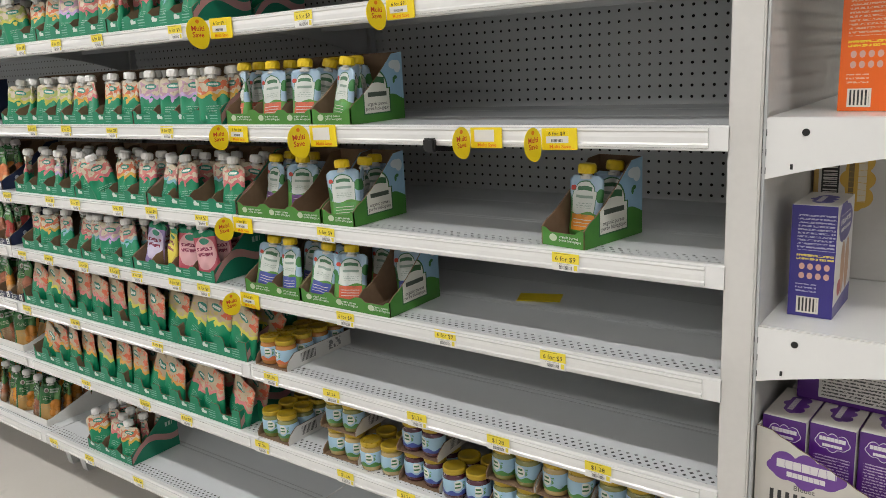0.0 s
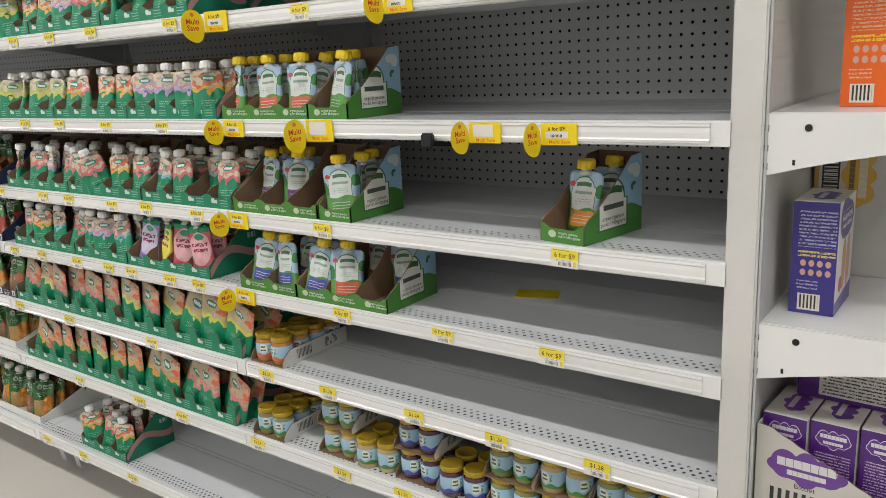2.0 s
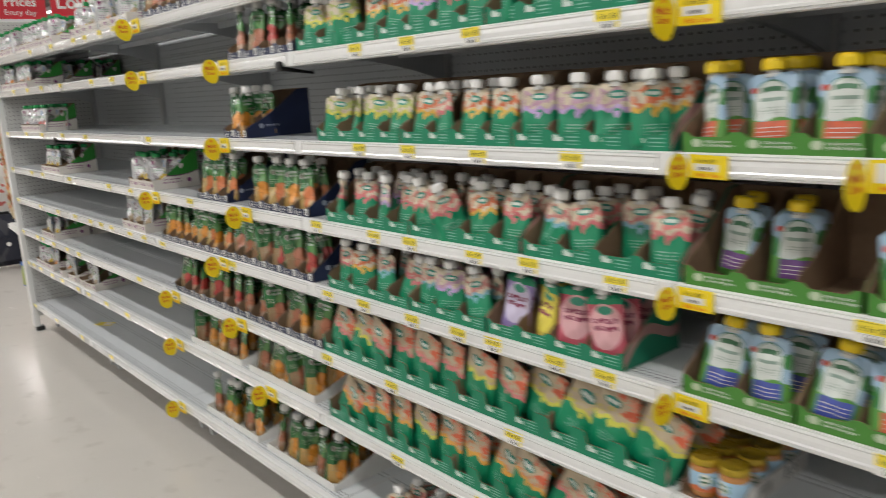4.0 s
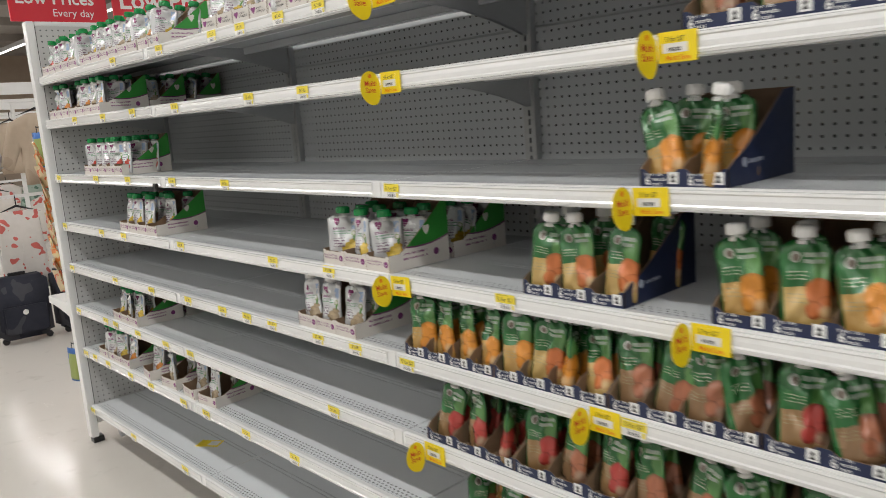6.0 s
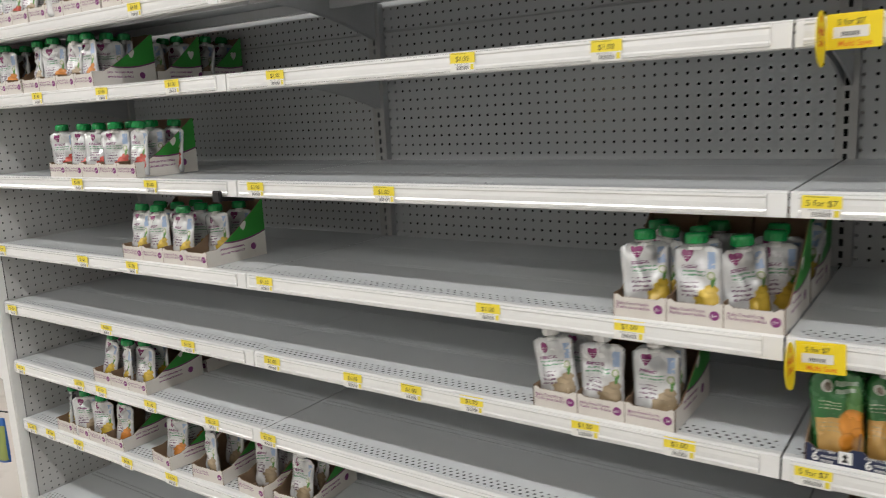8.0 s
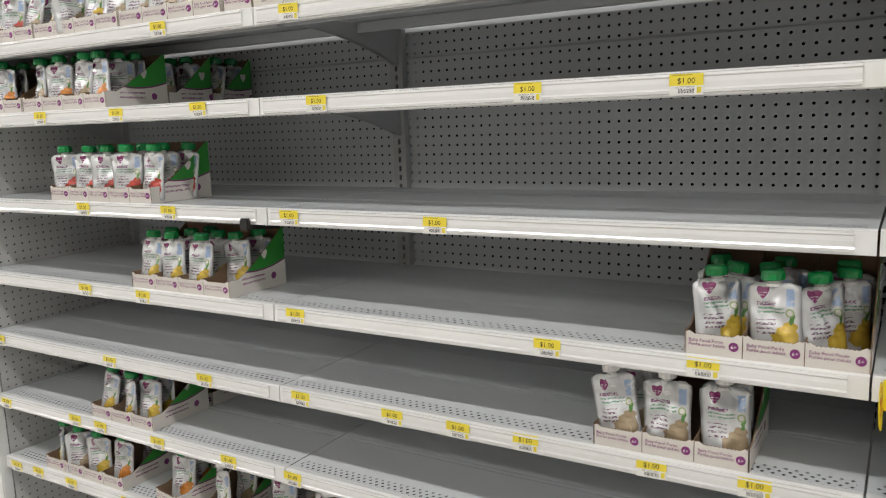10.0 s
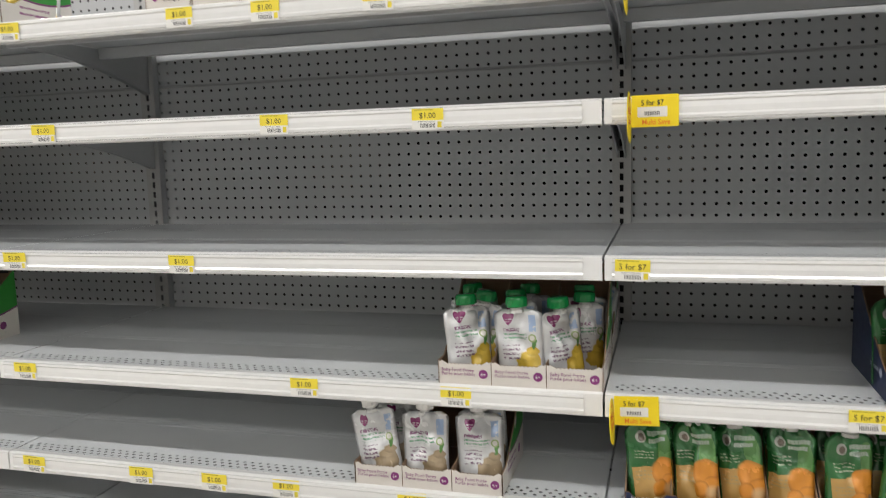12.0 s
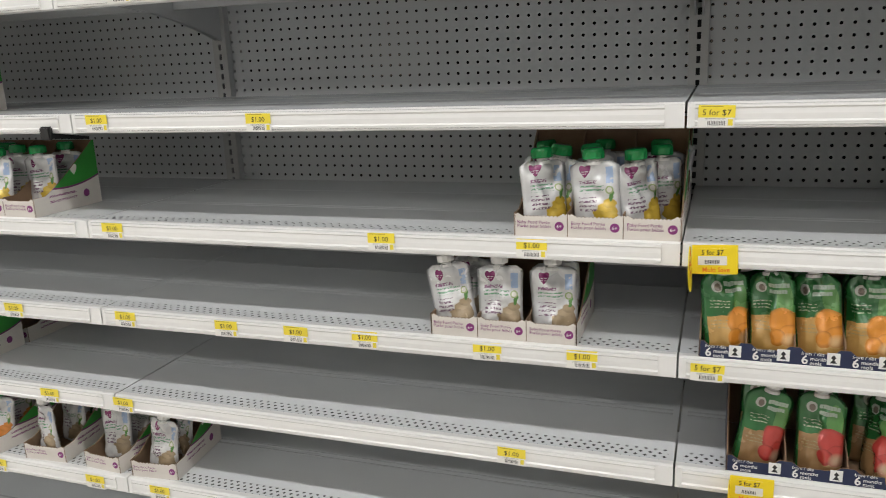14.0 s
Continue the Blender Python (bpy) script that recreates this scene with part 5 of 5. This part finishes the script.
strip = thing("clip_strip", pose(-6.62, 1.262, 0), "hanging clip strip full of small orange snack packs", "clip strip")
part("backing", box(-0.008, 0.008, -0.001, 0.001, 0.72, 1.50), PAPER, strip)
part("arm", box(-0.006, 0.10, 0.0012, 0.006, 1.47, 1.485), PAPER, strip)
for k in range(12):
    part("snack_pack", pouch_body(0.075, 0.11, 0.02, False, k, 5, 6), PACKS[(k // 2) % 2], strip, m=pose(R.uniform(-0.012, 0.012), -0.014, 1.38 - k * 0.057, R.uniform(8, 16), R.uniform(-9, 9), R.uniform(-25, 25)))
BLUE_BAG = surface("blue_green_bag_print", lambda p: p.over((0.30, 0.36, 0.10), (0.02, 0.12, 0.42), ((p.z > 0.14) + (p.x.abs() > 0.036) + (p.z < 0.008)).math("MINIMUM", 1.0)), 0.35, wear=0.04)
for z, name in ((0.27, "lower"), (1.36, "upper")):
    bag = thing("hanging_bag", pose(-6.70, 1.262, z, 0, 0, 15), "blue and green flat bag hanging on a hook", "bag", "hanging bags")
    part("bag_body", pouch_body(0.085, 0.17, 0.03, False, 3, 6, 8), BLUE_BAG, bag, smooth=True)
    part("hook", box(-0.002, 0.002, 0.0, 0.002, 0.168, 0.20), BLACK, bag)
    part("hook_arm", box(-0.002, 0.20, 0.0022, 0.005, 0.192, 0.197), BLACK, bag)


def cloth(name, colour, spots, scale):
    return surface(name, lambda p: p.over(colour, spots, p.noise(scale, 1) > 0.60), 0.9, bump=0.3, bump_scale=25, wear=0.12)


def garment(m, name, label, material, outline, seed):
    e = thing(name, m, label, "garment", "hanging clothes")
    bm = bmesh.new()
    top = max(b for a, b in outline)
    prism(outline, "x", -0.03, 0.03, bm)
    bmesh.ops.triangulate(bm, faces=bm.faces[:])
    bmesh.ops.subdivide_edges(bm, edges=bm.edges[:], cuts=3, use_grid_fill=True)
    for v in bm.verts:
        v.co.x += 0.03 * noise.noise(Vector((v.co.y * 9 + seed, v.co.z * 3, seed)))
    part("cloth", bm, material, e, smooth=True)
    part("hanger", prism([(-0.17, top - 0.02), (0.0, top + 0.05), (0.17, top - 0.02), (0.0, top + 0.03)], "x", -0.004, 0.004), BLACK, e)
    part("hanger_hook", box(-0.003, 0.003, -0.004, 0.004, top + 0.05, top + 0.12), BLACK, e)
    return e


SHIRT = [(-0.15, 0.0), (0.15, 0.0), (0.16, 0.30), (0.24, 0.12), (0.31, 0.16), (0.22, 0.48), (0.07, 0.55), (-0.07, 0.55), (-0.22, 0.48), (-0.31, 0.16), (-0.24, 0.12), (-0.16, 0.30)]
PANTS = [(-0.17, 0.0), (-0.03, 0.0), (0.0, 0.40), (0.03, 0.0), (0.17, 0.0), (0.14, 0.62), (-0.14, 0.62)]
CLOTHS = {"beige": cloth("beige_fleece", (0.52, 0.42, 0.32), (0.46, 0.36, 0.27), 4), "red": cloth("white_cotton_red_print", (0.68, 0.64, 0.60), (0.60, 0.14, 0.12), 14), "mint": cloth("mint_cotton_print", (0.34, 0.42, 0.36), (0.10, 0.18, 0.14), 12), "dark": cloth("dark_navy_cloth", (0.02, 0.022, 0.035), (0.05, 0.05, 0.06), 6), "rust": cloth("rust_red_cloth", (0.40, 0.12, 0.06), (0.30, 0.08, 0.05), 5), "grey": cloth("pale_grey_cloth", (0.58, 0.56, 0.55), (0.45, 0.40, 0.40), 8)}
for rack_x, shift in ((-9.30, 0.0), (-12.2, 0.55), (-15.5, 0.9)):
  rack = thing("clothes_rack", pose(rack_x, 1.05 + shift, 0), "white metal clothes rack with two hanging bars", "rack", "clothes racks")
  for y in (0.0, 1.0, 2.0):
      part("post", box(-0.02, 0.02, y - 0.02, y + 0.02, 0, 1.95, 0.004), SHELF_WHITE, rack)
  for z in (1.80, 1.07):
      part("bar", box(-0.015, 0.015, 0.021, 1.979, z, z + 0.025), SHELF_WHITE, rack)
  part("header", box(-0.01, 0.01, 0.021, 1.979, 1.86, 1.95), SHELF_WHITE, rack)
  for y, z, key, shape, words_of in ((1.42, 1.16, "grey", SHIRT, "pale grey printed shirt"), (2.0, 1.16, "beige", SHIRT, "beige fleece sweatshirt"), (2.55, 1.16, "rust", SHIRT, "rust red top"), (1.22, 1.16, "rust", SHIRT, "rust red top"), (1.75, 0.35, "red", PANTS, "white trousers with red print"), (1.30, 0.33, "mint", PANTS, "mint green patterned trousers"), (2.3, 0.35, "red", SHIRT, "white shirt with red print"), (2.75, 0.40, "mint", SHIRT, "mint green patterned shirt")):
      garment(pose(rack_x + 0.05 + R.uniform(-0.03, 0.03), y + shift, z, 0, 0, R.uniform(-15, 15)), "hanging_garment", words_of + " hanging on a rack", CLOTHS[key], shape, y * 3)
for y in (1.62, 2.05):
    case = thing("travel_bag", pose(-9.05, y, 0, 0, 0, R.uniform(-8, 8)), "dark navy soft travel bag standing on the floor", "bag", "travel bags")
    part("bag_body", box(-0.11, 0.11, -0.19, 0.19, 0.03, 0.50, 0.035), CLOTHS["dark"], case, smooth=True)
    part("pocket", box(0.112, 0.14, -0.15, 0.15, 0.08, 0.30, 0.012), CLOTHS["dark"], case)
    part("handle", box(-0.01, 0.01, -0.06, 0.06, 0.505, 0.53, 0.004), BLACK, case)
    part("badge", lathe([(0.02, 0), (0.02, 0.002)], 12), PAPER, case, m=pose(0.1405, 0.0, 0.24, 0, 90, 0))
    for dy in (-0.15, 0.15):
        part("wheel", lathe([(0.025, -0.012), (0.025, 0.012)], 12), BLACK, case, m=pose(0.06, dy, 0.026, 0, 90, 0))
table = thing("display_table", pose(-9.55, 0.2, 0), "white display table with folded clothes", "table")
part("tabletop", box(-0.5, 0.5, -0.9, 0.75, 0.72, 0.75, 0.006), SHELF_WHITE, table)
for dx in (-0.45, 0.41):
    for dy in (-0.85, 0.68):
        part("leg", box(dx, dx + 0.04, dy, dy + 0.04, 0, 0.719), SHELF_WHITE, table)
